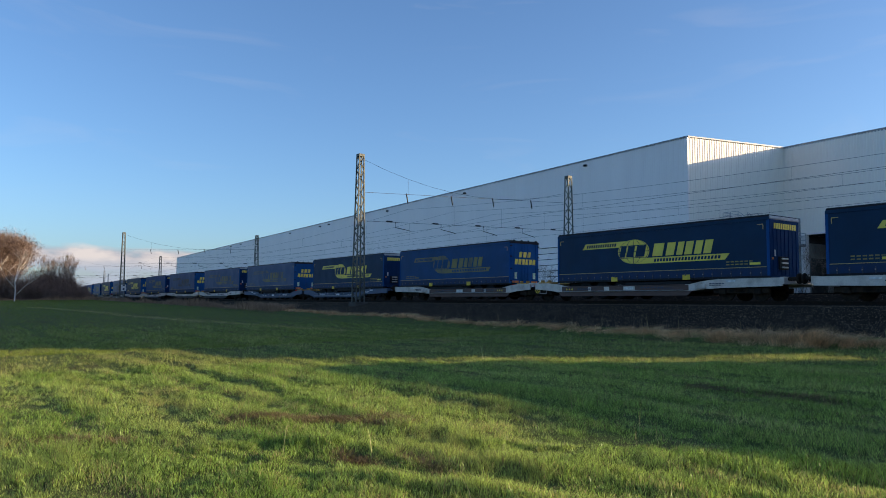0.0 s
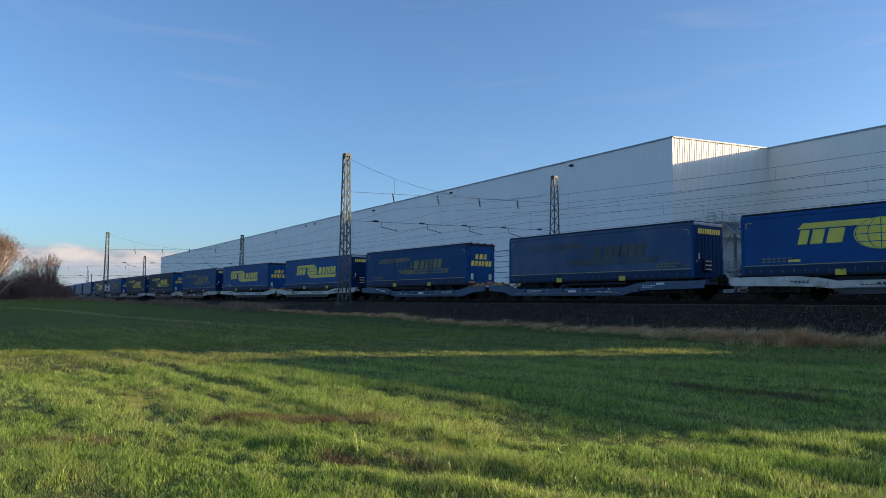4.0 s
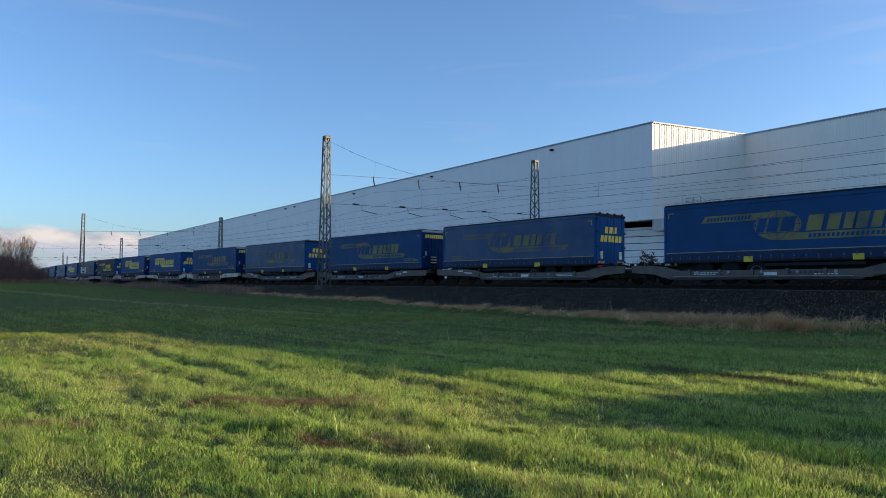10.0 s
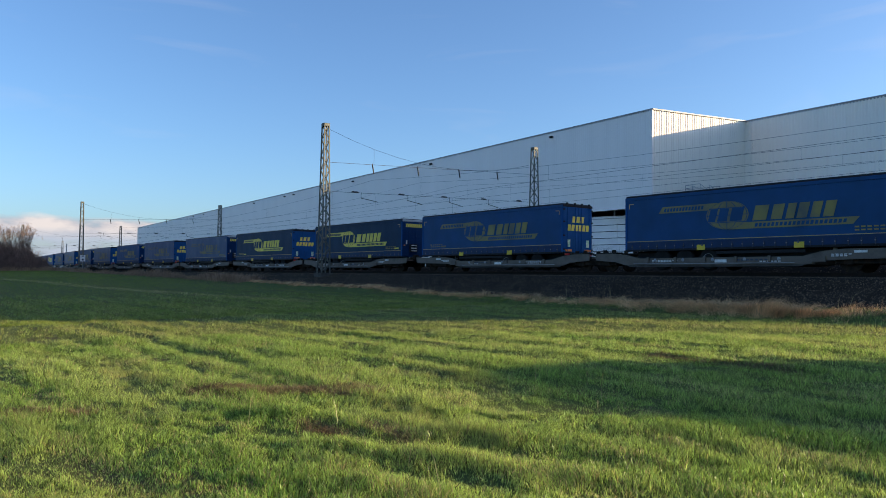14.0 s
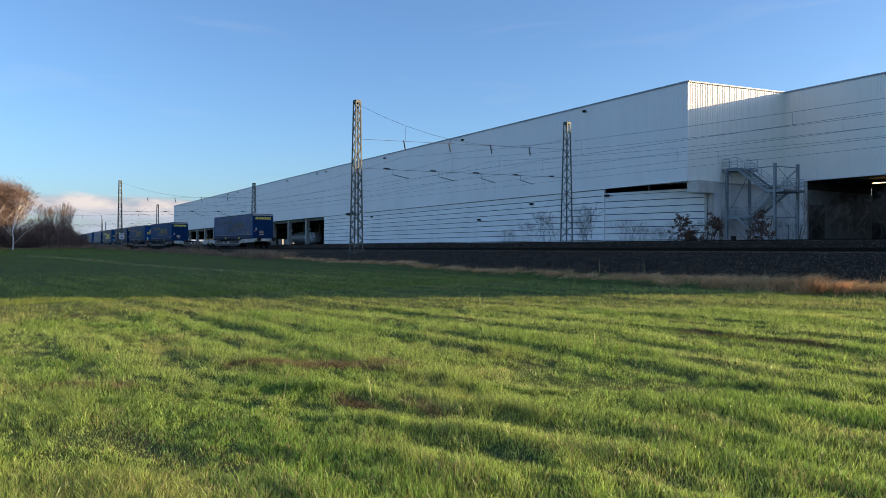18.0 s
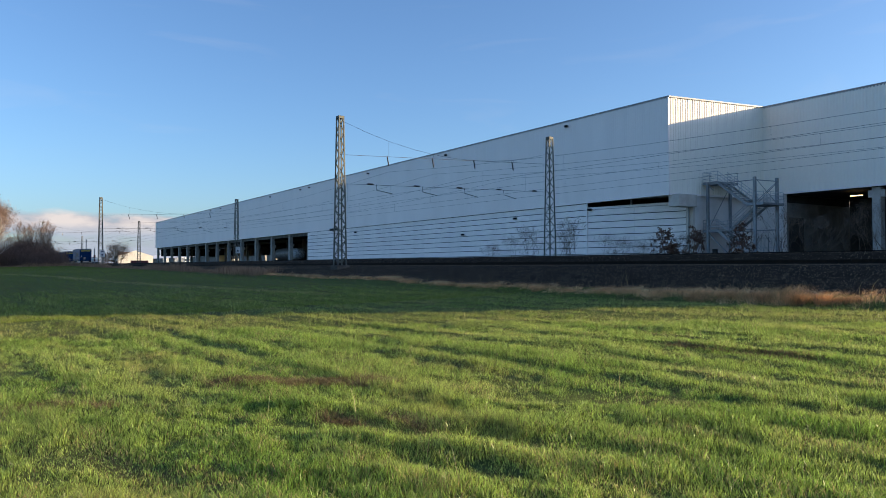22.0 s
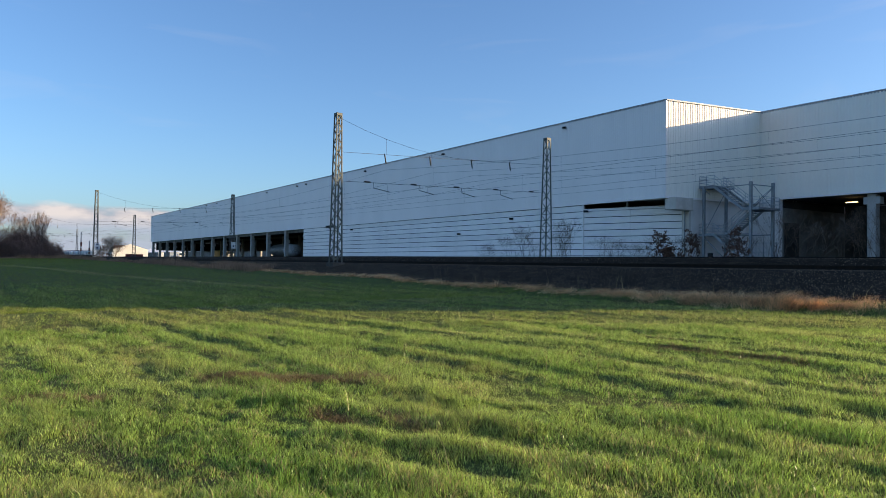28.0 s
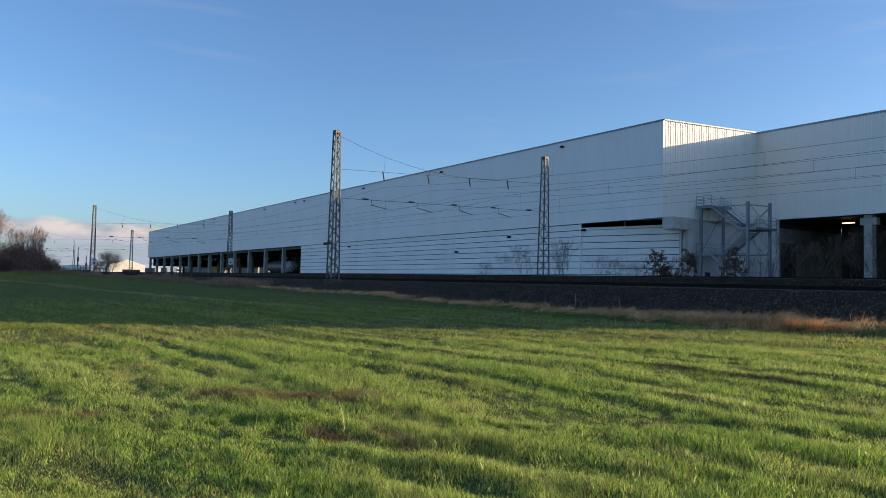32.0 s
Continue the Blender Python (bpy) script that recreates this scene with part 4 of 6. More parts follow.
    part("owner_plate", slab(lean_box(near + 0.62, near + 1.16, 1.68, 1.79, 0), 0.008, SIDE_M), ink, t)
    # the end that faces along the line
    on = lambda pts, d=0.006, back=0.03: slab(pts, d, Matrix.Translation((back, 0, 0)) @ END_M)
    if doors_right:
        for s in (-1, 1):
            y0, y1 = (-w + 0.06, -0.012) if s < 0 else (0.012, w - 0.06)
            door = part("door", boxes((h - 0.03, h + 0.03, y0, y1, 1.14, 3.76), bevel=0.012), "trailer_blue", t)
            for y in (y0 + 0.25, y1 - 0.25):
                part("lock_rod", rod((h + 0.05, y, 1.16), (h + 0.05, y, 3.74), 0.018, 6), "trailer_blue", door)
            for z in (1.3, 2.1, 2.9, 3.6):
                yy = y0 if s < 0 else y1
                part("hinge", boxes((h + 0.02, h + 0.06, yy - 0.07, yy + 0.07, z - 0.04, z + 0.04)), "trim_black", door)
        part("door_header", boxes((h - 0.02, h + 0.05, -w, w, 3.76, 3.90), bevel=0.015), "trim_black", t)
        for y in (-0.95, -0.3, 0.3, 0.95):
            part("header_clip", boxes((h, h + 0.08, y - 0.05, y + 0.05, 3.86, 4.0)), "trim_black", t)
        for i in range(3):
            x = -0.52 + i * 0.36
            part("bold_bar", on(lean_box(x, x + 0.27, 2.86, 3.22, 0.15)), "print_yellow", t)
        for i in range(6):
            x = -0.9 + i * 0.31
            part("bold_bar", on(lean_box(x, x + 0.24, 2.38, 2.74, 0.15)), "print_yellow", t)
        for y in (-0.82, 0.82):
            part("warning_plate", boxes((h + 0.03, h + 0.05, y - 0.26, y + 0.26, 1.18, 1.31)), "mark_orange", t, "orange reflective plate")
            part("label_plate", boxes((h + 0.03, h + 0.045, y - 0.13, y + 0.13, 1.44, 1.86)), "label_green", t, "green and white label")
        part("bumper", boxes((h - 0.1, h + 0.04, -w + 0.05, w - 0.05, 0.72, 0.94), bevel=0.02), "trim_black", t)
        for y in (-0.95, 0.95):
            part("tail_lamp", boxes((h + 0.03, h + 0.07, y - 0.2, y + 0.2, 0.95, 1.07), bevel=0.01), "lamp_red", t)
    else:
        part("headboard", boxes((h - 0.04, h + 0.02, -w + 0.03, w - 0.03, 1.1, 3.8), bevel=0.02), "front_blue", t)
        for i in range(7):
            y = -0.95 + i * 0.32
            part("stiffener", boxes((h + 0.015, h + 0.045, y - 0.04, y + 0.04, 1.2, 3.3), bevel=0.008), "front_blue", t)
        part("front_cap", boxes((h - 0.03, h + 0.05, -w + 0.02, w - 0.02, 3.74, 3.90), bevel=0.03), "cap_grey", t, "grey rounded roof edge")
        for i in range(10):
            x = -0.95 + i * 0.19
            part("bold_bar", on(lean_box(x, x + 0.14, 3.32, 3.58, 0.1), back=0.05), "print_yellow", t)
        part("connector_box", boxes((h + 0.02, h + 0.13, -0.62, 0.1, 1.45, 2.05), bevel=0.02), "graphite", t, "dark box with hose couplings")
        for z in (1.55, 1.75, 1.95):
            part("coupling", boxes((h + 0.13, h + 0.19, -0.5, 0.0, z - 0.035, z + 0.035), bevel=0.01), "white_mark", t)
        part("label_plate", boxes((h + 0.02, h + 0.04, -0.95, -0.8, 2.05, 2.35)), "white_mark", t)
        part("warning_plate", boxes((h + 0.02, h + 0.04, -1.1, -0.98, 1.9, 2.0)), "mark_orange", t)
    # running gear
    k = 1 if doors_right else -1
    for y in (-0.5, 0.5):
        part("chassis_beam", boxes((-h + 0.3, h - 0.2, y - 0.07, y + 0.07, 0.72, 1.08)), "trim_black", t)
    wheel = None
    for ax in (2.0, 3.31, 4.62):
        for y in (-1.02, 1.02):
            m = pose(k * ax, y, 0.62, 90, 0, 0)
            if wheel is None:
                wheel = part("wheel", lathe(bmesh.new(), [(0.30, -0.18), (0.46, -0.17), (0.52, -0.10), (0.52, 0.10), (0.46, 0.17), (0.30, 0.18)], Matrix(), 18), "rubber", t)
                wheel.matrix_basis = m
                part("rim", lathe(bmesh.new(), [(0.1, -0.15), (0.27, -0.183), (0.28, 0.183), (0.1, 0.15)], Matrix(), 12), "galvanised", wheel)
            else:
                alike("wheel", wheel, m, t)
    for y in (-0.7, 0.7):
        part("landing_leg", boxes((-k * 3.6 - 0.07, -k * 3.6 + 0.07, y - 0.07, y + 0.07, 0.52, 1.06), bevel=0.01), "galvanised", t)
    part("side_guard", boxes((-2.6 if k > 0 else -1.6, 1.6 if k > 0 else 2.6, -w + 0.02, -w + 0.06, 0.86, 1.0), bevel=0.01), "trim_black", t)
    return t


def build_wagon(tone, second):
    """A two-part articulated pocket wagon: three bogies, deep side sills that rise over them."""
    t = thing("pocket_wagon", {"wagon_white": "whitish weathered articulated pocket wagon carrying semitrailers", "wagon_blue": "dull blue articulated pocket wagon carrying semitrailers",
                               "wagon_grey": "dirty grey articulated pocket wagon carrying semitrailers"}[tone], "railway wagon", "wagons of the train")
    for half in (-1, 1):
        # outline of the sill along one half, x outwards from the middle joint
        lo, hi, arm = (0.52, 0.83, 1.06) if tone == "wagon_white" else (0.36, 0.70, 0.98)
        upper = [(0.25, arm - 0.36), (1.0, arm - 0.42), (1.6, arm - 0.46), (2.2, lo), (11.8, lo), (12.4, arm - 0.48), (13.2, arm - 0.44), (16.4, arm - 0.38), (16.4, arm), (13.2, arm), (12.3, arm - 0.08),
                 (11.5, hi), (3.1, hi), (2.2, arm - 0.08), (1.3, arm), (0.25, arm)]
        lower = [(2.2, lo + 0.03), (2.5, 0.27), (11.4, 0.27), (11.75, lo + 0.03)]
        for y in (-1.28, 1.20):
            m = Matrix(((half, 0, 0, 0), (0, 0, 1, y), (0, 1, 0, 0), (0, 0, 0, 1)))
            bm = slab(upper, 0.10, m)
            bmesh.ops.recalc_face_normals(bm, faces=bm.faces)
            sill = part("side_sill", bm, tone, t)
            bm = slab(lower, 0.07, Matrix.Translation((0, 0.02, 0)) @ m)
            bmesh.ops.recalc_face_normals(bm, faces=bm.faces)
            part("sill_skirt", bm, second, sill)
            if y < 0:
                sx = lambda a, b: (min(half * a, half * b), max(half * a, half * b))
                if second == "wagon_brown":
                    for a0, a1 in ((2.6, 4.7), (4.95, 5.9), (6.3, 7.3), (8.1, 11.5)):
                        part("sill_panel", boxes((*sx(a0, a1), -1.286, -1.275, lo + 0.02, hi - 0.02)), second, sill)
                if tone != "wagon_white":
                    for a in (3.6, 5.2, 6.8, 8.4, 10.0):
                        part("sill_bracket", boxes((*sx(a, a + 0.14), -1.35, -1.27, hi - 0.22, hi + 0.05), bevel=0.015), tone, sill)
                        part("lashing_ring", lathe(bmesh.new(), [(0.05, -0.02), (0.085, 0.0), (0.05, 0.02)], pose(half * (a + 0.5), -1.31, hi - 0.1, 90, 0, 0), 10), "galvanised", sill)
                else:
                    for a in (3.0, 3.22, 3.44):
                        part("warning_triangle", slab([(-0.08, 0), (0.08, 0), (0, 0.13)], 0.006, pose(half * a, -1.283, lo + 0.1) @ Matrix.Rotation(math.pi / 2, 4, "X")), "mark_yellow", sill)
                    part("sill_rib", boxes((*sx(2.6, 11.3), -1.30, -1.27, hi - 0.045, hi + 0.012), bevel=0.012), second if second == "wagon_brown" else tone, sill)
                part("label_plate", boxes((*sx(7.4, 8.0), -1.30, -1.278, lo + 0.1, hi - 0.1)), "white_mark", sill)
                part("label_plate", boxes((*sx(13.6, 14.1), -1.30, -1.278, arm - 0.17, arm - 0.07)), "white_mark", sill)
                for k in range(7):
                    part("dark_bar", boxes((*sx(8.5 + k * 0.22, 8.65 + k * 0.22), -1.288, -1.278, hi - 0.16, hi - 0.09)), "print_dark", sill)
                bm = bmesh.new()
                for a0, n, z in ((3.9, 9, hi - 0.13), (3.9, 7, hi - 0.2), (9.6, 6, lo + 0.12), (12.7, 5, arm - 0.24), (12.7, 4, arm - 0.31)):
                    for k in range(n):
                        box(bm, *sx(a0 + k * 0.17, a0 + k * 0.17 + 0.12), -1.3045 if tone == "wagon_white" else -1.286, -1.278, z, z + 0.04)
                tagged(part("stencil_print", bm, "print_dark" if tone == "wagon_white" else "white_mark", sill), kind="stuff")
                part("equipment_box", boxes((*sx(11.9, 12.5), -1.36, -1.27, lo + 0.08, hi), bevel=0.02), tone, sill)
                part("hand_rail", rod((half * 2.8, -1.33, hi - 0.28), (half * 11.2, -1.33, hi - 0.28), 0.02, 6), "galvanised", sill)
        paint = "bogie_black" if tone == "wagon_grey" else "saddle_yellow"
        for y in (-1.2, 0.6):
            stand = part("buffer_stop", boxes((min(half * 0.45, half * 1.6), max(half * 0.45, half * 1.6), y, y + 0.6, arm - 0.02, arm + 0.07), bevel=0.02), paint, t)
            for a in (0.7, 1.3):
                part("lug", boxes((half * a - 0.09, half * a + 0.09, y + 0.05, y + 0.25, arm + 0.07, arm + 0.2), bevel=0.03), paint, stand)
        part("pocket_floor", boxes((min(half * 2.8, half * 11.4), max(half * 2.8, half * 11.4), -1.18, 1.2, 0.28, 0.36)), "bogie_black", t)
        part("end_deck", boxes((min(half * 12.6, half * 16.3), max(half * 12.6, half * 16.3), -1.18, 1.2, arm - 0.14, arm - 0.05)), "bogie_black", t)
        part("king_pin_stand", boxes((min(half * 12.9, half * 13.7), max(half * 12.9, half * 13.7), -0.5, 0.5, arm - 0.06, 1.1), bevel=0.03), "bogie_black", t)
        part("head_beam", boxes((min(half * 16.3, half * 16.5), max(half * 16.3, half * 16.5), -1.28, 1.28, 0.76, arm + 0.03), bevel=0.02), tone, t)
        for y in (-0.875, 0.875):
            bm = lathe(bmesh.new(), [(0.09, 0), (0.09, 0.42), (0.24, 0.45), (0.24, 0.52)], Matrix.Translation((half * 16.5, y, 1.0)) @ Matrix.Rotation(half * math.pi / 2, 4, "Y"), 12)
            part("buffer", bm, "bogie_black", t)
    if tone == "wagon_white":
        ring = [(0.19 + 0.022 * math.cos(a), 0.022 * math.sin(a)) for a in [2 * math.pi * i / 6 for i in range(7)]]
        bm = bmesh.new()
        rings = [[bm.verts.new(Vector((0.42 + q * math.cos(u), -1.24 + h, 0.66 + q * math.sin(u)))) for q, h in ring[:-1]] for u in [2 * math.pi * k / 18 for k in range(18)]]
        for k in range(18):
            for j in range(6):
                bm.faces.new((rings[k][j], rings[k][(j + 1) % 6], rings[(k + 1) % 18][(j + 1) % 6], rings[(k + 1) % 18][j]))
        brake = part("brake_wheel", bm, "mark_yellow", t, "yellow handbrake wheel")
        for u in (0, 60, 120):
            c, q = math.cos(radians(u)) * 0.18, math.sin(radians(u)) * 0.18
            part("spoke", rod((0.42 - c, -1.24, 0.66 - q), (0.42 + c, -1.24, 0.66 + q), 0.014, 4), "mark_yellow", brake)
        step = part("step_frame", boxes((0.62, 1.22, -1.27, -1.2, 0.42, 0.46)), "galvanised", t)
        for x in (0.64, 1.2):
            part("step_bar", rod((x, -1.24, 0.44), (x, -1.24, 0.96), 0.018, 5), "galvanised", step)
        part("joint_cover", boxes((-0.5, 0.5, -1.2, 1.2, arm - 0.1, arm + 0.05), bevel=0.03), tone, t)
    for x in (-14.2, 0.0, 14.2):
        b = part("bogie", boxes((x - 1.45, x + 1.45, -1.06, -0.92, 0.36, 0.62), (x - 1.45, x + 1.45, 0.92, 1.06, 0.36, 0.62), (x - 0.3, x + 0.3, -1.06, 1.06, 0.40, 0.72), bevel=0.03), "bogie_black", t)
        for ax in (x - 0.9, x + 0.9):
            for y in (-0.75, 0.75):
                bm = lathe(bmesh.new(), [(0.1, -0.08), (0.40, -0.06), (0.46, -0.05), (0.46, 0.05), (0.40, 0.06), (0.1, 0.08)], pose(ax, y, 0.46, 90, 0, 0), 18)
                part("rail_wheel", bm, "bogie_black", b)
            part("axle_box", boxes((ax - 0.17, ax + 0.17, -1.15, -0.95, 0.32, 0.62), bevel=0.03), "bogie_black", b)
    return t


# what stands on each wagon, from the front of the train to its end
LOADS = [("ghost", "dim"), ("dim", "plain"), ("plain", "ghost"), ("bright", "dim"), ("dark", "ghost"), ("plain", "dim"), ("ghost", "weak"),
         ("weak", "plain"), ("dim", "plain"), ("plain", "dim"), ("bright", "bright"), ("dim", "ghost"), ("bright", "weak"), ("dark", "bright"),
         ("bright", "dim"), ("weak", "dim"), ("weak", "dim"), ("weak", "weak"), ("plain", "plain"), ("dim", "dim"), (None, "ghost")]
TONES = ["grey", "white", "grey", "blue", "grey", "white", "white", "blue", "white", "white", "white", "blue", "white", "white", "white", "grey", "grey", "grey", "grey", "grey", "white"]
ROLLING = []


def build_train():
    masters = {}
    y, z = TRACKS[0], RAIL_Z

    def one(key, make, x):
        if key not in masters:
            ob = masters[key] = make()
            ob.matrix_basis = pose(x, y + float(bend(x)), z)
        else:
            ob = copy_thing(masters[key], pose(x, y + float(bend(x)), z))
        ROLLING.append((ob, x))

    for i, ((left, right), tone) in enumerate(zip(LOADS, TONES)):
        end = FIRST + PITCH * (i - 8)
        second = "wagon_brown" if 8 <= i <= 9 or 13 <= i <= 14 or i == 20 else "wagon_under" if tone in ("white", "grey") else "wagon_" + tone
        one(("wagon", tone, second), lambda: build_wagon("wagon_" + tone, second), end + 1.275 - PITCH / 2)
        if left:
            one((left, True), lambda: build_trailer(left, True), end - GAP_IN - LONG / 2)
        one((right, False), lambda: build_trailer(right, False), end - LONG / 2)


TRAVEL = ((0.0, 0.0), (6.0, -158.62), (13.0, -342.28), (14.5, -381.66), (32.0, -841.9))


def motions():
    clock, way = [t for t, _ in TRAVEL], [s for _, s in TRAVEL]
    for ob, x in ROLLING:
        rows = []
        for k in range(65):
            t = k * 0.5
            here = x + float(np.interp(t, clock, way))
            u = min(max(-95.0 - here, 0.0), 195.0)
            rows.append((t, pose(here, TRACKS[0] + float(bend(here)), RAIL_Z, 0, 0, -math.degrees(math.atan(2 * 3.44e-4 * u)))))
        walk(ob, rows)


# ---- meadow ----
# bare, trodden spots: middle and half sizes
PATCHES = [(-10.15 + 1.42 * k / 7, 3.74 + 1.77 * k / 7, (0.20, 0.28, 0.20, 0.30, 0.12, 0.26, 0.30, 0.20)[k], (0.12, 0.14, 0.12, 0.14, 0.07, 0.15, 0.16, 0.10)[k]) for k in range(8)]
PATCHES += [(-10.1, 1.45, 0.22, 0.10), (-9.85, 1.75, 0.14, 0.08), (-9.55, 2.0, 0.16, 0.07), (-8.5, 12.0, 0.35, 0.11), (-7.75, 12.0, 0.28, 0.10), (-7.1, 12.0, 0.4, 0.13), (-6.5, 12.06, 0.4, 0.12), (-7.05, 3.85, 0.3, 0.08), (-6.5, 4.35, 0.35, 0.06)]


def build_meadow():
    r = np.random.RandomState(11)
    green, sere = "bright green winter grass in uneven drilled rows", "withered straw-coloured blades among the green grass"
    # three rings, ever thinner with the distance: inner and outer reach, number, single-triangle blades
    for near, far, n, plain in ((2.5, 9.0, 290000, False), (8.7, 20.0, 500000, True), (19.0, 48.0, 420000, True)):
        dist = np.sqrt(near ** 2 + (far ** 2 - near ** 2) * r.rand(n) ** 1.3)
        a = np.radians(17 + 74 * r.rand(n) + 2.5 * r.randn(n))
        x, y = -dist * np.sin(a), dist * np.cos(a)
        bare = np.zeros(n, bool)
        for px, py, rx, ry in PATCHES:
            bare |= ((x - px) / (1.4 * rx)) ** 2 + ((y - py) / (1.6 * ry)) ** 2 + 0.9 * wave(x, y, 0.25, 0.1, 33) < 1
        keep = (y < 24.6) & (~bare | (r.rand(n) < 0.3)) & ((far < 21) | (r.rand(n) < (49 - dist) / 14))
        x, y = x[keep], y[keep]
        tuft = np.clip(0.85 + 0.42 * ridges(x, y) + (0.6 if plain else 0.4) * wave(x, y, 0.19, 0.12, 8) + (0.4 if plain else 0.25) * wave(x, y, 0.7, 0.3, 9), 0.3, 2.1)
        height = (0.03 + 0.085 * r.rand(len(x))) * tuft
        dry = r.rand(len(x)) < 0.05 + 0.34 * np.clip(wave(x, y, 1.1, 0.4, 14) - 0.1, 0, 1) + 0.14 * np.clip((7.5 - np.hypot(x, y)) / 4, 0, 1)
        wide = (0.0022 + 0.0042 * r.rand(len(x))) * (0.9 + np.hypot(x, y) / 17)
        lean = 0.15 + 0.8 * r.rand(len(x))
        blades("meadow_grass", x[~dry], y[~dry], height[~dry], wide[~dry], lean[~dry], "grass_blade" if far < 21 else "mid_grass_shaded", green, "grass", 12, plain)
        blades("withered_grass", x[dry], y[dry], height[dry] * 0.9, wide[dry], lean[dry] * 1.3, "withered", sere, "grass", 15, plain)
    px, py = [], []
    for cx, cy, rx, ry in PATCHES:
        k = int(6500 * rx * ry * 4) + 40
        px.append(cx + rx * 1.2 * r.randn(k) * 0.65)
        py.append(cy + ry * 2.0 * r.randn(k) * 0.65)
    px, py = np.concatenate(px), np.concatenate(py)
    blades("dead_grass", px, py, 0.03 + 0.06 * r.rand(len(px)), 0.005 + 0.006 * r.rand(len(px)), 0.9 + 1.4 * r.rand(len(px)), "dead_leaf", "matted brown dead grass on bare spots", "grass", 16)
    k = 60
    sx, sy = -4 - 22 * r.rand(k), 3 + 20 * r.rand(k)
    blades("stalks", sx, sy, 0.28 + 0.25 * r.rand(k), np.full(k, 0.006), 0.15 + 0.25 * r.rand(k), "straw", "single tall dry stalks standing above the grass", "grass", 17)
    n = 240000
    x = -26 - 200 * r.rand(n) ** 2.0
    y = -14 + 38.5 * r.rand(n)
    reach = 0.9 + np.clip(-x - 40, 0, 120) / 50
    blades("far_grass", x, y, 0.04 + 0.07 * r.rand(n), (0.010 + 0.014 * r.rand(n)) * reach, 0.4 + 0.7 * r.rand(n), "field_grass_shaded", "green grass on the far part of the meadow", "grass", 13, True)
    n = 180000
    a, far = 2 * np.pi * r.rand(n), 0.3 + 32 * r.rand(n) ** 1.4
    x, y = far * np.cos(a), far * np.sin(a)
    ahead = np.degrees(np.arctan2(-x, y))
    keep = (((ahead < 14) | (ahead > 94)) | (far < 2.9)) & (y < 24.6)
    x, y = x[keep], y[keep]
    blades("near_grass", x, y, (0.03 + 0.085 * r.rand(len(x))) * np.clip(0.85 + 0.4 * ridges(x, y), 0.4, 1.6), (0.005 + 0.007 * r.rand(len(x))) * (0.8 + np.hypot(x, y) / 6), 0.3 + 0.7 * r.rand(len(x)), "grass_blade", "green winter grass all round the meadow", "grass", 18, True)
    # dry verge: bent, tangled tufts on low mounds at the foot of the ballast
    k = 1500
    cx = 2 - 75 * r.rand(k) ** 1.25
    cy = 24.8 - 0.010 * np.clip(cx + 30, -30, 0) - 0.024 * np.clip(cx + 30, 0, 24) + (0.15 + 0.013 * np.clip(cx + 30, 0, 22)) * r.randn(k) + 0.3 * wave(cx, cx * 0, 3.0, 1.0, 21)
    big = np.clip(0.5 + 1.1 * r.rand(k) ** 2.2 + 0.6 * wave(cx, cy, 1.3, 1.5, 26) + 0.25 * np.clip((cx + 30) / 12, 0, 1) + 0.6 * np.clip((cx + 18) / 3, 0, 1), 0.25, 2.6)
    open_end = (cx > -12.2) & (r.rand(k) < 0.6)
    cx, cy, big = cx[~open_end], cy[~open_end], big[~open_end]
    k, per = len(cx), 62
    sway = np.repeat(2 * np.pi * r.rand(k), per)
    a, far = 2 * np.pi * r.rand(k * per), np.sqrt(r.rand(k * per))
    big = np.repeat(big, per)
    x, y = np.repeat(cx, per) + 0.17 * big * far * np.cos(a), np.repeat(cy, per) + 0.17 * big * far * np.sin(a)
    high = (0.04 + 0.17 * r.rand(k * per)) * big * (1.1 - 0.45 * far)
    away = np.where(r.rand(k * per) < 0.5, a, sway) + 0.5 * r.randn(k * per)
    blades("dry_verge", x, y, high, 0.005 + 0.007 * r.rand(k * per), 0.3 + 3.2 * r.rand(k * per) ** 1.3, "dry_grass", "tufts of tall dry straw-coloured grass along the ballast", "dry grass", 23, False, away)
    # long stalks blown over beside the open end of the verge
    for cx, cy, k, tall, spread_x in ((-13.0, 24.0, 800, 0.62, 0.25), (-12.5, 23.8, 700, 0.42, 0.2), (-11.7, 23.85, 500, 0.44, 0.10), (-11.0, 23.9, 300, 0.26, 0.35)):
        x, y = cx + spread_x * r.randn(k), cy + 0.12 * r.randn(k)
        blades("fallen_stalks", x, y, tall * (0.25 + 0.75 * r.rand(k)), 0.006 + 0.006 * r.rand(k), 0.4 + 1.5 * r.rand(k), "dry_grass", "long reddish dry stalks blown over beside the verge", "dry grass", 27, False, -0.4 + 0.8 * r.randn(k))
    k = 46
    x = -9.5 - 40 * r.rand(k)
    blades("stalks", x, 24.3 + 0.4 * r.randn(k), 0.35 + 0.45 * r.rand(k), np.full(k, 0.008), 0.1 + 0.5 * r.rand(k), "straw", "single tall dry stalks standing above the verge", "grass", 28)
    n = 26000
    x = -58 - 180 * r.rand(n) ** 1.3
    y = 24.9 + 0.5 * r.randn(n) + bend(x) * 0.5
    blades("dry_verge", x, y, (0.18 + 0.45 * r.rand(n)) * np.clip(0.75 + 0.9 * wave(x, y, 4, 2, 25), 0.25, 1.7), 0.014 + 0.016 * r.rand(n), 0.2 + 0.5 * r.rand(n), "weed_brown",
           "brown weeds and dry grass along the track", "dry grass", 24)
    # an old tramline of withered grass across the far meadow
    n = 5000
    x = -33 - 55 * r.rand(n) ** 1.2
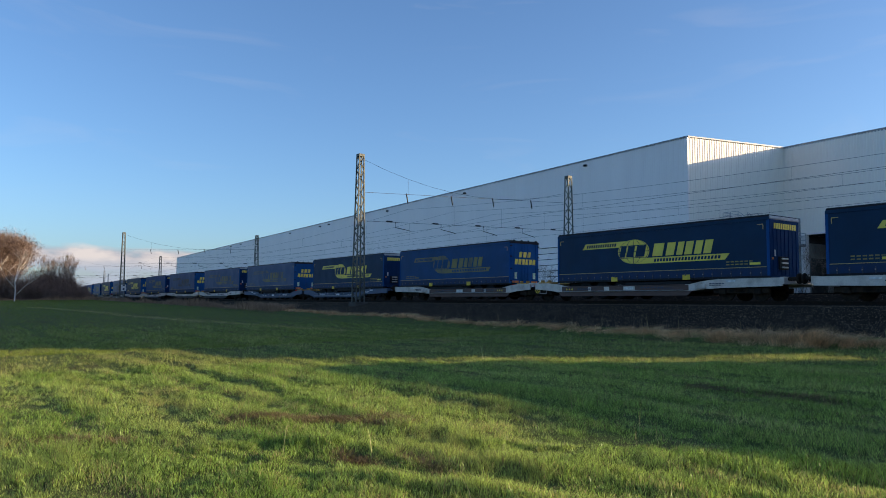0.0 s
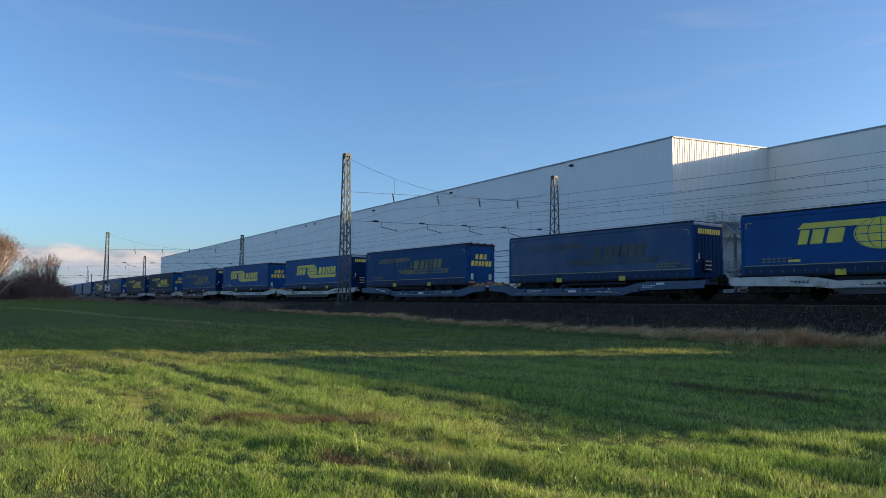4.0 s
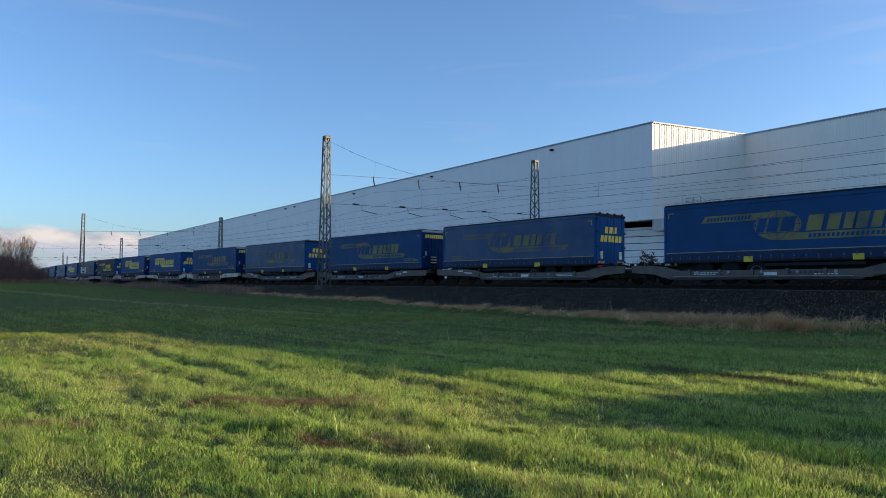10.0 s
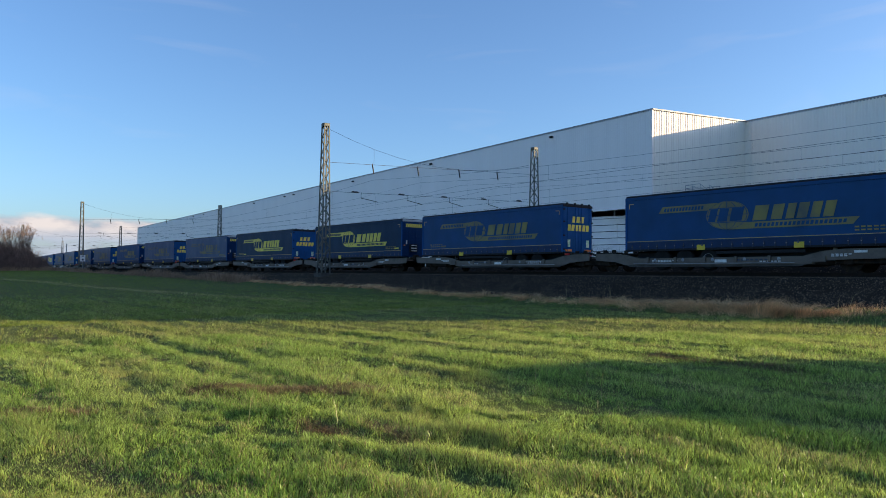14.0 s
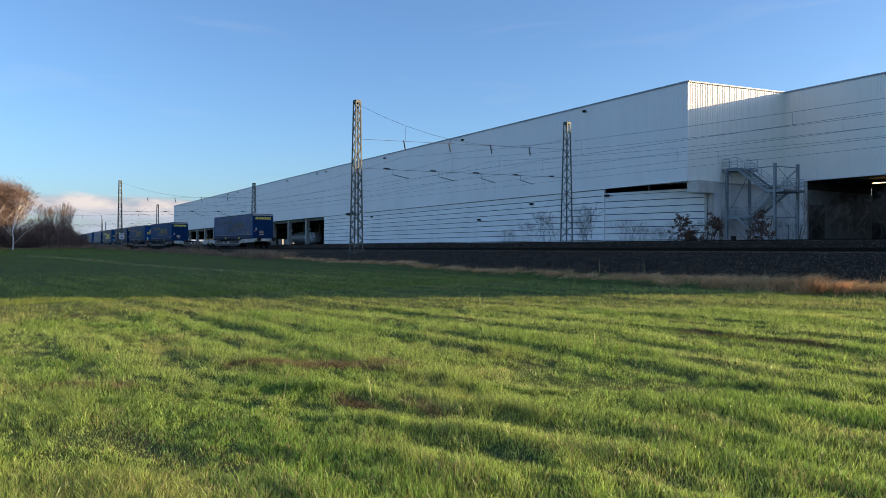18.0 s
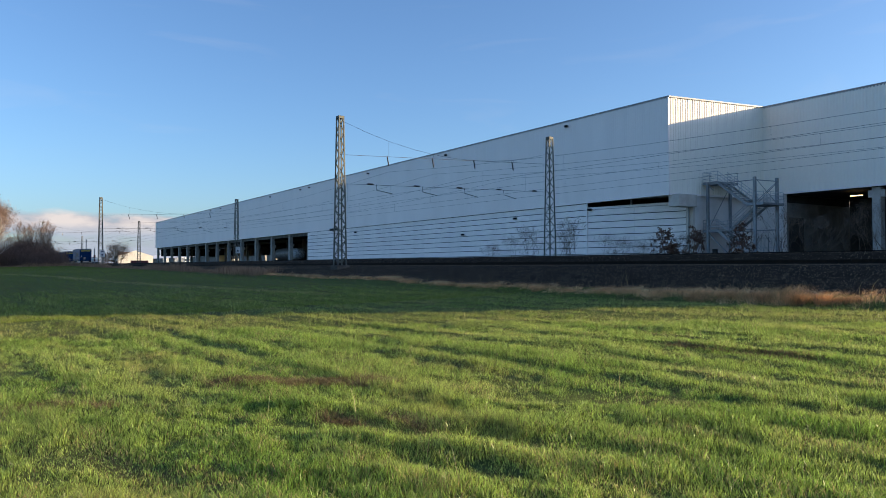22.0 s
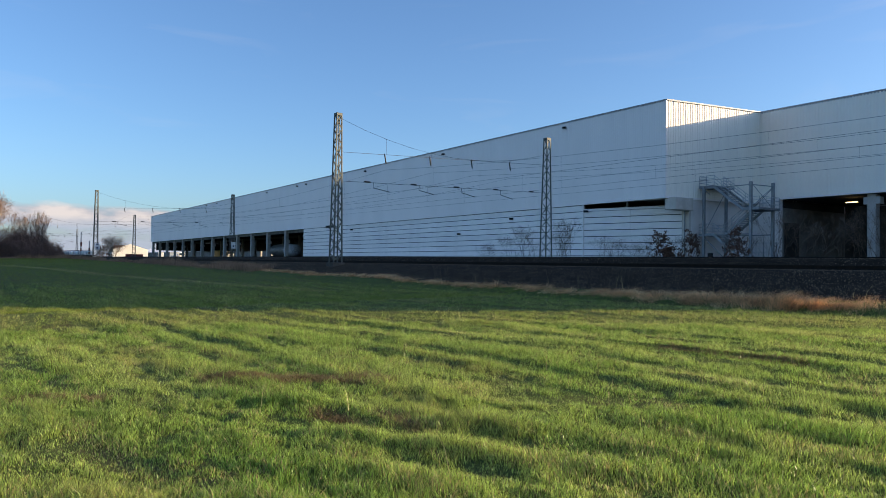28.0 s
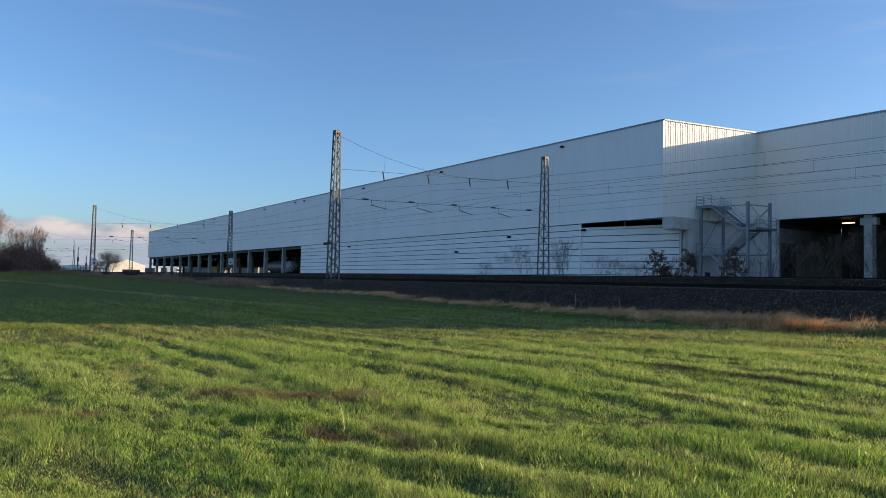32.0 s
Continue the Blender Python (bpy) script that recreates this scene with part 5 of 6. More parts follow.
    y = np.interp(x, (-86, -73, -59, -50, -43, -35), (9.6, 11.7, 12.6, 14.2, 15.4, 17.3)) + 0.5 * r.randn(n)
    blades("withered_grass", x, y, 0.04 + 0.07 * r.rand(n), 0.012 + 0.014 * r.rand(n), 0.4 + 0.9 * r.rand(n), "withered", sere, "grass", 31, True)
    n = 7000
    x, y = -141.5 + 1.3 * r.randn(n), 9 + 16 * r.rand(n)
    blades("dry_verge", x, y, (0.15 + 0.5 * r.rand(n)) * np.clip(0.8 + 0.9 * wave(x, y, 4, 2, 29), 0.2, 1.6), 0.02 + 0.02 * r.rand(n), 0.2 + 0.6 * r.rand(n), "weed_brown", "brown weeds at the foot of the thicket", "dry grass", 30)


def build_stones():
    r = np.random.RandomState(31)
    n = 75000
    x = 4 - 95 * r.rand(n) ** 1.3
    y = 24.95 + 11.3 * r.rand(n) ** 1.2
    z = ground_z(x, y)
    size = 0.016 + 0.020 * r.rand(n)
    stone_v = np.array([(1, 0, 0), (-1, 0, 0), (0, 1, 0), (0, -1, 0), (0, 0, 1.35)], float)
    v = stone_v[None] * (size[:, None, None] * (0.6 + 0.8 * r.rand(n, 5, 1)))
    v[..., 0] += x[:, None]
    v[..., 1] += y[:, None]
    v[..., 2] += z[:, None] + size[:, None] * 0.5 * (r.rand(n, 5) - 0.6)
    tri = np.array([(0, 2, 4), (2, 1, 4), (1, 3, 4), (3, 0, 4)])
    loops = (np.arange(n)[:, None, None] * 5 + tri[None]).ravel()
    me = bpy.data.meshes.new("ballast_stones")
    me.vertices.add(n * 5)
    me.vertices.foreach_set("co", v.ravel())
    me.loops.add(len(loops))
    me.loops.foreach_set("vertex_index", loops)
    me.polygons.add(n * 4)
    me.polygons.foreach_set("loop_start", np.arange(0, len(loops), 3))
    me.materials.append(MATS["stone"])
    me.update()
    me.validate()
    tagged(new("ballast_stones", me), "dark grey broken ballast stones on the embankment", "ballast", kind="stuff")


# ---- trees and bushes ----
def grow(bm, tips, r, p, d, length, rad, depth, bend=0.35, fork=3, taper=0.62, rise=0.0):
    steps = 3
    for i in range(steps):
        q = p + d * length / steps
        bar(bm, p, q, rad * (1 - 0.3 * i / steps), 5 if depth > 2 else 3, rad * (1 - 0.3 * (i + 1) / steps))
        p = q
        d = (d + Vector((r.uniform(-1, 1), r.uniform(-1, 1), r.uniform(-0.3, 0.6))) * bend * 0.35).normalized()
        if depth <= 2:
            tips.append(p.copy())
        if depth >= 3 and i < 2 and fork > 2:
            side = Vector((r.uniform(-1, 1), r.uniform(-1, 1), r.uniform(0.0, 0.5)))
            grow(bm, tips, r, p, (d * 0.5 + side + Vector((0, 0, rise))).normalized(), length * r.uniform(0.55, 0.8), rad * 0.5, depth - 2, bend, fork, taper, rise)
    if depth == 0:
        return
    for k in range(fork):
        side = Vector((r.uniform(-1, 1), r.uniform(-1, 1), r.uniform(-0.2, 0.7)))
        grow(bm, tips, r, p, (d + side * (0.55 + 0.25 * r.random()) + Vector((0, 0, rise))).normalized(), length * r.uniform(0.55, 0.8), rad * taper, depth - 1, bend, fork, taper, rise)


def scraps(name, centres, per, radius, size, mat, parent, seed, tall=1.0, slim=0.25):
    """A crown of many small twigs or leaves round the branch ends."""
    r = np.random.RandomState(seed)
    c = np.repeat(np.array([tuple(p) for p in centres]), per, 0)
    n = len(c)
    c = c + r.randn(n, 3) * radius * np.array([1, 1, 0.8])
    u = r.randn(n, 3) * np.array([1, 1, tall])
    u /= np.linalg.norm(u, axis=1)[:, None]
    s = r.randn(n, 3)
    s -= (s * u).sum(1)[:, None] * u
    s /= np.linalg.norm(s, axis=1)[:, None]
    L = (size * (0.6 + 0.8 * r.rand(n)))[:, None]
    v = np.stack([c - s * L * slim * 0.5, c + s * L * slim * 0.5, c + u * L + s * L * slim * 0.2, c + u * L * 0.9 - s * L * slim * 0.2], 1)
    me = bpy.data.meshes.new(name)
    me.vertices.add(n * 4)
    me.vertices.foreach_set("co", v.ravel())
    me.loops.add(n * 4)
    me.loops.foreach_set("vertex_index", np.arange(n * 4))
    me.polygons.add(n)
    me.polygons.foreach_set("loop_start", np.arange(0, n * 4, 4))
    me.materials.append(MATS[mat])
    me.update()
    me.validate()
    ob = new(name, me)
    ob.parent = parent
    return ob


def build_tree(x, y, z, height, seed, label, bark="bark", crown="twigs", per=10, radius=0.5, size=0.45, depth=4, stems=1, slim=0.12, lean=0.2, stout=0.016, bole=0.36, rise=0.0):
    t = thing("tree" if stems == 1 else "bush", label, "tree" if stems == 1 else "bush", m=pose(x, y, z))
    r = random.Random(seed)
    bm, tips = bmesh.new(), []
    for s in range(stems):
        d = Vector((r.uniform(-lean, lean), r.uniform(-lean, lean), 1)).normalized()
        grow(bm, tips, r, Vector((r.uniform(-0.2, 0.2) * stems, r.uniform(-0.2, 0.2) * stems, -0.2)), d, height * bole, height * stout / stems ** 0.4, depth, rise=rise)
    if stems == 1:
        part("trunk", bm, bark, t)
    else:
        tagged(part("stem", bm, bark, t), kind="stuff")
    scraps("crown", tips, per, radius, size, crown, t, seed, 1.0, slim)
    return t


def build_thicket(x, y, z, height, wide, seed, label, poles=26, per=14, crown="hedge_twigs", size=0.55, slim=0.05, low=0.15):
    """A stand of thin upright stems of uneven height, with twigs all along them."""
    t = thing("thicket", label, "bush", m=pose(x, y, z))
    r = random.Random(seed)
    bm, tips = bmesh.new(), []
    for s in range(poles):
        a, d = r.uniform(0, 2 * math.pi), wide * 0.5 * math.sqrt(r.random())
        p = Vector((math.cos(a) * d, math.sin(a) * d, -0.15))
        h = height * (1.0 - 0.35 * (2 * d / wide) ** 2) * r.uniform(0.55, 1.05)
        q = p + Vector((r.uniform(-0.12, 0.12) * h, r.uniform(-0.12, 0.12) * h, h))
        mid = (p + q) / 2 + Vector((r.uniform(-0.2, 0.2), r.uniform(-0.2, 0.2), 0))
        bar(bm, p, mid, 0.02 + 0.004 * h, 4, 0.015 + 0.003 * h)
        bar(bm, mid, q, 0.015 + 0.003 * h, 4, 0.008)
        for k in range(7):
            u = low + (1 - low) * (k + r.random()) / 7
            tips.append((p.lerp(mid, u * 2) if u < 0.5 else mid.lerp(q, u * 2 - 1)))
    tagged(part("stem", bm, "bark", t), kind="stuff")
    scraps("crown", tips, per, 0.32, size, crown, t, seed, 1.8, slim)
    return t


def build_bush(x, y, z, height, wide, seed, label, crown="hedge_twigs", count=900, size=0.5, slim=0.10):
    t = thing("bush", label, "bush", m=pose(x, y, z))
    r = random.Random(seed)
    bm, tips = bmesh.new(), []
    for s in range(9):
        a = r.uniform(0, 2 * math.pi)
        p = Vector((math.cos(a) * wide * 0.2 * r.random(), math.sin(a) * wide * 0.2 * r.random(), -0.15))
        d = Vector((math.cos(a) * wide / height * 0.6, math.sin(a) * wide / height * 0.6, 1)).normalized()
        grow(bm, tips, r, p, d, height * 0.42, 0.014 + height * 0.0022, 2, 0.5, 3, 0.55)
    tagged(part("stem", bm, "bark", t), kind="stuff")
    tips = []
    for k in range(70):
        u, a = r.random() ** 1.3, r.uniform(0, 2 * math.pi)
        w = wide * 0.5 * (1.05 - 0.8 * u) * math.sqrt(r.random()) * r.choice((0.6, 1.0, 1.25))
        tips.append((math.cos(a) * w, math.sin(a) * w, height * (0.06 + 0.92 * u)))
    scraps("crown", tips, max(1, int(count / len(tips))), 0.10, size, crown, t, seed, 1.6, slim)
    return t


def build_plants():
    gz = lambda x, y: float(ground_z(np.array([float(x)]), np.array([float(y)]))[0])
    brown = "leafless reddish-brown tree at the meadow's end"
    for i, (x, y, h) in enumerate(((-150, 9.6, 11.6), (-156, 7.2, 12.4), (-149, 4.6, 12.2), (-163, 11.2, 12.0), (-152, 1.0, 12.6), (-166, 6, 12.6), (-160, 13.0, 10.0))):
        build_tree(x, y, gz(x, y), h, 40 + i, brown, per=34, radius=1.0, size=0.55, slim=0.08)
    build_tree(-128, 11.2, gz(-128, 11.2), 9.0, 60, "white-barked birch with bare hanging twigs", "birch_bark", per=3, radius=0.4, size=0.6, slim=0.04, lean=0.35, stout=0.0095)
    build_tree(-127, 8.2, gz(-127, 8.2), 10.0, 62, "white-barked birch with bare hanging twigs", "birch_bark", per=3, radius=0.4, size=0.6, slim=0.04, lean=0.35, stout=0.0095)
    dark = "dense dark leafless thicket beside the track"
    for i, (x, y, h) in enumerate(((-149, 13.6, 4.0), (-150, 16.2, 4.6), (-154, 17.6, 5.0), (-149, 18.6, 4.8), (-158, 20.0, 5.4), (-152, 20.8, 4.8), (-163, 22.0, 5.2), (-146, 15.0, 3.8), (-170, 22.4, 5.4),
                                   (-145, 17.4, 3.6), (-146, 20.2, 3.6), (-146, 22.4, 2.6), (-156, 23.0, 4.4), (-150, 11.0, 3.4), (-143, 19.0, 2.2))):
        build_thicket(x, y, gz(x, y), h * 1.2, 5.2, 70 + i, dark, 34, 40, slim=0.07, low=0.05, size=0.4)
    for i, (x, y, h) in enumerate(((-150, 21.4, 7.4), (-153, 19.8, 8.2), (-157, 22.0, 8.4), (-150, 17.6, 8.0), (-147, 20.4, 6.6), (-152, 18.6, 7.8), (-160, 23.2, 8.0))):
        build_tree(x, y, gz(x, y), h, 90 + i, "slender bare young tree with pale twigs behind the thicket", "twigs", per=1, radius=0.25, size=0.6, depth=4, slim=0.03, lean=0.04, stout=0.0085, bole=0.36, rise=0.8)
    leafy_l, bare_l = "low oak bush with withered brown leaves in front of the depot", "bare bush of thin twigs in front of the depot"
    for i, (x, y, h, w) in enumerate(((-43.7, 59, 3.4, 3.0), (-40.4, 59, 3.1, 3.0), (-35.7, 59, 3.2, 2.8), (-42.2, 58, 1.5, 1.8))):
        build_bush(x, y, 2.1, h, w, 110 + i, leafy_l, "brown_leaf", 1000, 0.16, 0.6)
    for i, (x, y, h) in enumerate(((-55.4, 57.5, 4.6), (-53.6, 57, 3.4), (-49.3, 58, 2.6), (-60.0, 57, 4.0), (-47.6, 58, 2.2), (-68, 58, 2.2), (-63.5, 58, 3.0),
                                   (-33.2, 60, 4.6), (-31.0, 61, 3.8), (-27.0, 62, 4.4), (-24.6, 62, 4.8), (-22.4, 63, 4.4), (-45.6, 58, 1.8), (-29.2, 62, 3.6))):
        build_tree(x, y, 2.0, h * 1.45, 130 + i, bare_l, per=1, radius=0.1, size=0.3, depth=3, stems=5, slim=0.03, lean=0.4, stout=0.0062, bole=0.3)


# ---- things round the depot and in the distance ----
def build_tank_wagon():
    t = thing("tank_wagon", "grey steel tank with graffiti standing under the depot roof", "tank wagon", m=DEPOT @ pose(-127.2, 6.5, BASE_Z))
    bm = lathe(bmesh.new(), [(0.3, -8.3), (0.9, -8.15), (1.3, -7.8), (1.45, -7.2), (1.45, 7.2), (1.3, 7.8), (0.9, 8.15), (0.3, 8.3)], pose(0, 0, 2.5, 0, 90, 0), 24)
    part("tank", bm, "tank_steel", t)
    part("painted_end", lathe(bmesh.new(), [(1.46, 2.5), (1.46, 7.21), (1.31, 7.82), (0.91, 8.17), (0.31, 8.32)], pose(0, 0, 2.5, 0, 90, 0), 24), "graffiti", t, "tank end sprayed with pale graffiti")
    part("underframe", boxes((-8.4, 8.4, -1.1, 1.1, 0.75, 1.1), bevel=0.03), "bogie_black", t)
    for x in (-6.5, 6.5):
        b = part("bogie", boxes((x - 1.4, x + 1.4, -1.0, 1.0, 0.3, 0.75), bevel=0.04), "bogie_black", t)
        for ax in (x - 0.9, x + 0.9):
            part("rail_wheel", lathe(bmesh.new(), [(0.1, -0.8), (0.46, -0.78), (0.46, 0.78), (0.1, 0.8)], pose(ax, 0, 0.46, 90, 0, 0), 16), "bogie_black", b)
    part("walkway", boxes((-5, 5, -0.3, 0.3, 3.95, 4.0)), "galvanised", t)


def build_truck(x, y, turn, cab, box_mat, label):
    t = thing("truck", label, "truck", "parked trucks", DEPOT @ pose(x, y, BASE_Z, 0, 0, turn))
    c = part("cab", boxes((3.6, 5.7, -1.2, 1.2, 0.6, 3.5), bevel=0.15), cab, t)
    part("windscreen", boxes((5.66, 5.73, -1.05, 1.05, 1.9, 2.9), bevel=0.03), "glass_dark", c)
    part("side_window", boxes((4.5, 5.4, -1.23, -1.19, 1.9, 2.7), bevel=0.01), "glass_dark", c)
    part("load_box", boxes((-6.0, 3.2, -1.25, 1.25, 1.1, 3.6), bevel=0.03), box_mat, t)
    part("chassis", boxes((-6.0, 5.4, -0.5, 0.5, 0.6, 1.0)), "graphite", t)
    for ax in (-4.6, -3.2, 4.6):
        for y0 in (-1.0, 1.0):
            part("wheel", lathe(bmesh.new(), [(0.2, -0.17), (0.5, -0.15), (0.5, 0.15), (0.2, 0.17)], pose(ax, y0, 0.5, 90, 0, 0), 14), "rubber", t)


def build_distance():
    # made-up hall, added to cover bright sky behind the open bays
    far = thing("storage_hall", "low grey hall added behind the depot to cover the sky", "hall", m=DEPOT @ pose(0, 0, 0))
    part("wall", boxes((-760, -150, 78, 100, 1.5, 8.4)), "hall_concrete", far)
    part("roof", boxes((-761, -149, 77, 101, 8.4, 8.9), bevel=0.1), "roof_trim", far)
    for k in range(12):
        part("gate", boxes((-440 + k * 24, -434 + k * 24, 77.9, 78.0, 2.0, 6.5)), "graphite", far)
    build_tank_wagon()
    build_truck(-232, 20.0, 0, "truck_white", "truck_yellow", "white truck with a yellow load parked in the open hall")
    build_truck(-246, 27.0, 175, "truck_white", "truck_white", "white box truck parked in the open hall")
    build_truck(-302, 20.0, 10, "truck_white", "truck_white", "white box truck parked beyond the hall")
    build_truck(-338, 20.0, 170, "truck_red", "truck_white", "red truck parked beyond the hall")
    # white shed with a shallow roof
    s = thing("tent_shed", "white storage tent with a shallow gable roof behind the tracks", "shed", m=pose(-346, 85.5, 1.9, 0, 0, 76))
    v = [(-7.5, -9, 0), (7.5, -9, 0), (7.5, -9, 4.3), (0.3, -9, 6.7), (-7.5, -9, 4.0)]
    bm = bmesh.new()
    a = [bm.verts.new(p) for p in v]
    b = [bm.verts.new((p[0], 22, p[2])) for p in v]
    bm.faces.new(a)
    bm.faces.new(b[::-1])
    for i in range(5):
        j = (i + 1) % 5
        bm.faces.new((a[j], a[i], b[i], b[j]))
    part("tent_skin", bm, "membrane_white", s)
    c = thing("freight_container", "low dark red container in front of the storage tent", "container", m=pose(-322, 81.5, 1.9, 0, 0, 76))
    part("container_body", boxes((-3.4, 3.4, -1.2, 1.2, 0, 2.2), bevel=0.04), "red_wall", c)
    part("container_door", boxes((-3.0, 3.0, -1.26, -1.2, 0.2, 2.0), bevel=0.02), "red_wall", c)
    # houses far along the line
    for i, (x, y, w, h) in enumerate(((-520, 122, 18, 9), (-424, 101.7, 10, 8))):
        hs = thing("house", "distant house with a dark pitched roof", "house", "distant houses", pose(x, y, 1.6, 0, 0, 76 * i))
        part("wall", boxes((-w / 2, w / 2, -5, 5, 0, h * 0.6)), "plaster", hs)
        bm = bmesh.new()
        vs = [bm.verts.new(p) for p in ((-w / 2 - 0.4, -5.5, h * 0.6), (w / 2 + 0.4, -5.5, h * 0.6), (w / 2 + 0.4, 5.5, h * 0.6), (-w / 2 - 0.4, 5.5, h * 0.6), (-w / 2, 0, h), (w / 2, 0, h))]
        for q in ((0, 1, 5, 4), (2, 3, 4, 5), (1, 2, 5), (3, 0, 4), (3, 2, 1, 0)):
            bm.faces.new([vs[k] for k in q])
        part("roof", bm, "roof_tile", hs)
        for k in range(3):
            part("window", boxes((-w / 3 + k * w / 3 - 0.6, -w / 3 + k * w / 3 + 0.6, -5.05, -4.98, 1.2, 2.6)), "glass_dark", hs)
    for i, (x, y, h) in enumerate(((-289, 63.9, 12.5), (-292, 66.6, 13.0), (-290, 65.2, 13.8))):
        build_tree(x, y, 1.8, h, 150 + i, "bare brown tree with a wide twiggy crown near the tent", bark="twigs", crown="weed_brown", per=2, radius=0.9, size=1.1, depth=4, slim=0.03, lean=0.45, stout=0.010, bole=0.22)
    build_bush(-280, 60.6, 1.8, 4.6, 7.0, 155, "reddish-brown leafless bush beside the far tracks", "brown_leaf", 900, 0.5, 0.2)
    for i, (x, y, h) in enumerate(((-420, 66, 9), (-450, 58, 8), (-340, 72, 8))):
        build_tree(x, y, 1.8, h, 140 + i, "bare brown tree beside the far tracks", bark="twigs", per=3, radius=0.5, size=0.8, depth=4, slim=0.035, lean=0.3, stout=0.009, bole=0.22)
    # parked tank containers on the far sidings
    for i in range(6):
        w = thing("tank_container", "pale tank container on a flat wagon on a far siding", "tank container", "row of tank containers", pose(-284 - i * 9.5, 56.5, 1.9))
        part("tank", lathe(bmesh.new(), [(0.3, -2.3), (0.75, -2.0), (0.8, 0), (0.75, 2.0), (0.3, 2.3)], pose(0, 0, 2.05, 0, 90, 0), 16), "membrane_white", w)
        for sx in (-2.5, 2.4):
            part("end_frame", boxes((sx, sx + 0.1, -1.2, -1.1, 1.2, 3.1), (sx, sx + 0.1, 1.1, 1.2, 1.2, 3.1), (sx, sx + 0.1, -1.2, 1.2, 3.0, 3.1), (sx, sx + 0.1, -1.2, 1.2, 1.2, 1.3)), "wagon_blue", w)
        part("deck", boxes((-4.6, 4.6, -1.3, 1.3, 0.9, 1.18)), "bogie_black", w)
        for ax in (-3.4, 3.4):
            part("rail_wheel", lathe(bmesh.new(), [(0.1, -0.8), (0.46, -0.78), (0.46, 0.78), (0.1, 0.8)], pose(ax, 0, 0.46, 90, 0, 0), 12), "bogie_black", w)
    # signals and a trackside board
    for x, y, h in ((-251, 47.6, 8.2), (-242, 48.2, 5.2)):
        g = thing("signal_post", "railway signal on a lattice post with red and dark plates", "signal", "signals", pose(x, y, 1.9))
        part("post", boxes((-0.12, 0.12, -0.12, 0.12, 0, h), bevel=0.02), "galvanised", g)
        part("signal_head", boxes((0.12, 0.4, -0.24, 0.24, h * 0.45, h * 0.62), bevel=0.03), "signal_red", g)
        part("signal_plate", boxes((0.12, 0.2, -0.22, 0.22, h * 0.28, h * 0.38), bevel=0.02), "signal_red", g)
    b = thing("board", "small white board with dark marks on a post beside the mast", "sign", m=pose(-134.4, 28.0, 1.5))
    part("post", rod((0, 0, 0), (0, 0, 2.2), 0.04, 6), "galvanised", b)
    part("plate", boxes((-0.04, 0.04, -0.4, 0.4, 1.8, 2.85), bevel=0.01), "white_mark", b)
    part("dark_bar", boxes((0.04, 0.05, -0.18, 0.18, 2.6, 2.78)), "print_dark", b)
    part("dark_bar", boxes((0.04, 0.05, -0.14, 0.14, 1.95, 2.25)), "print_dark", b)
    b = thing("board", "small white board with dark marks beside the far mast", "sign", m=pose(-131.0, FAR_Y - 0.2, 2.0))
    part("post", rod((0, 0, 0), (0, 0, 2.4), 0.04, 6), "galvanised", b)
    part("plate", boxes((-0.04, 0.04, -0.4, 0.4, 2.0, 3.2), bevel=0.01), "white_mark", b)
    part("dark_bar", boxes((0.04, 0.05, -0.12, 0.12, 2.3, 2.6)), "print_dark", b)


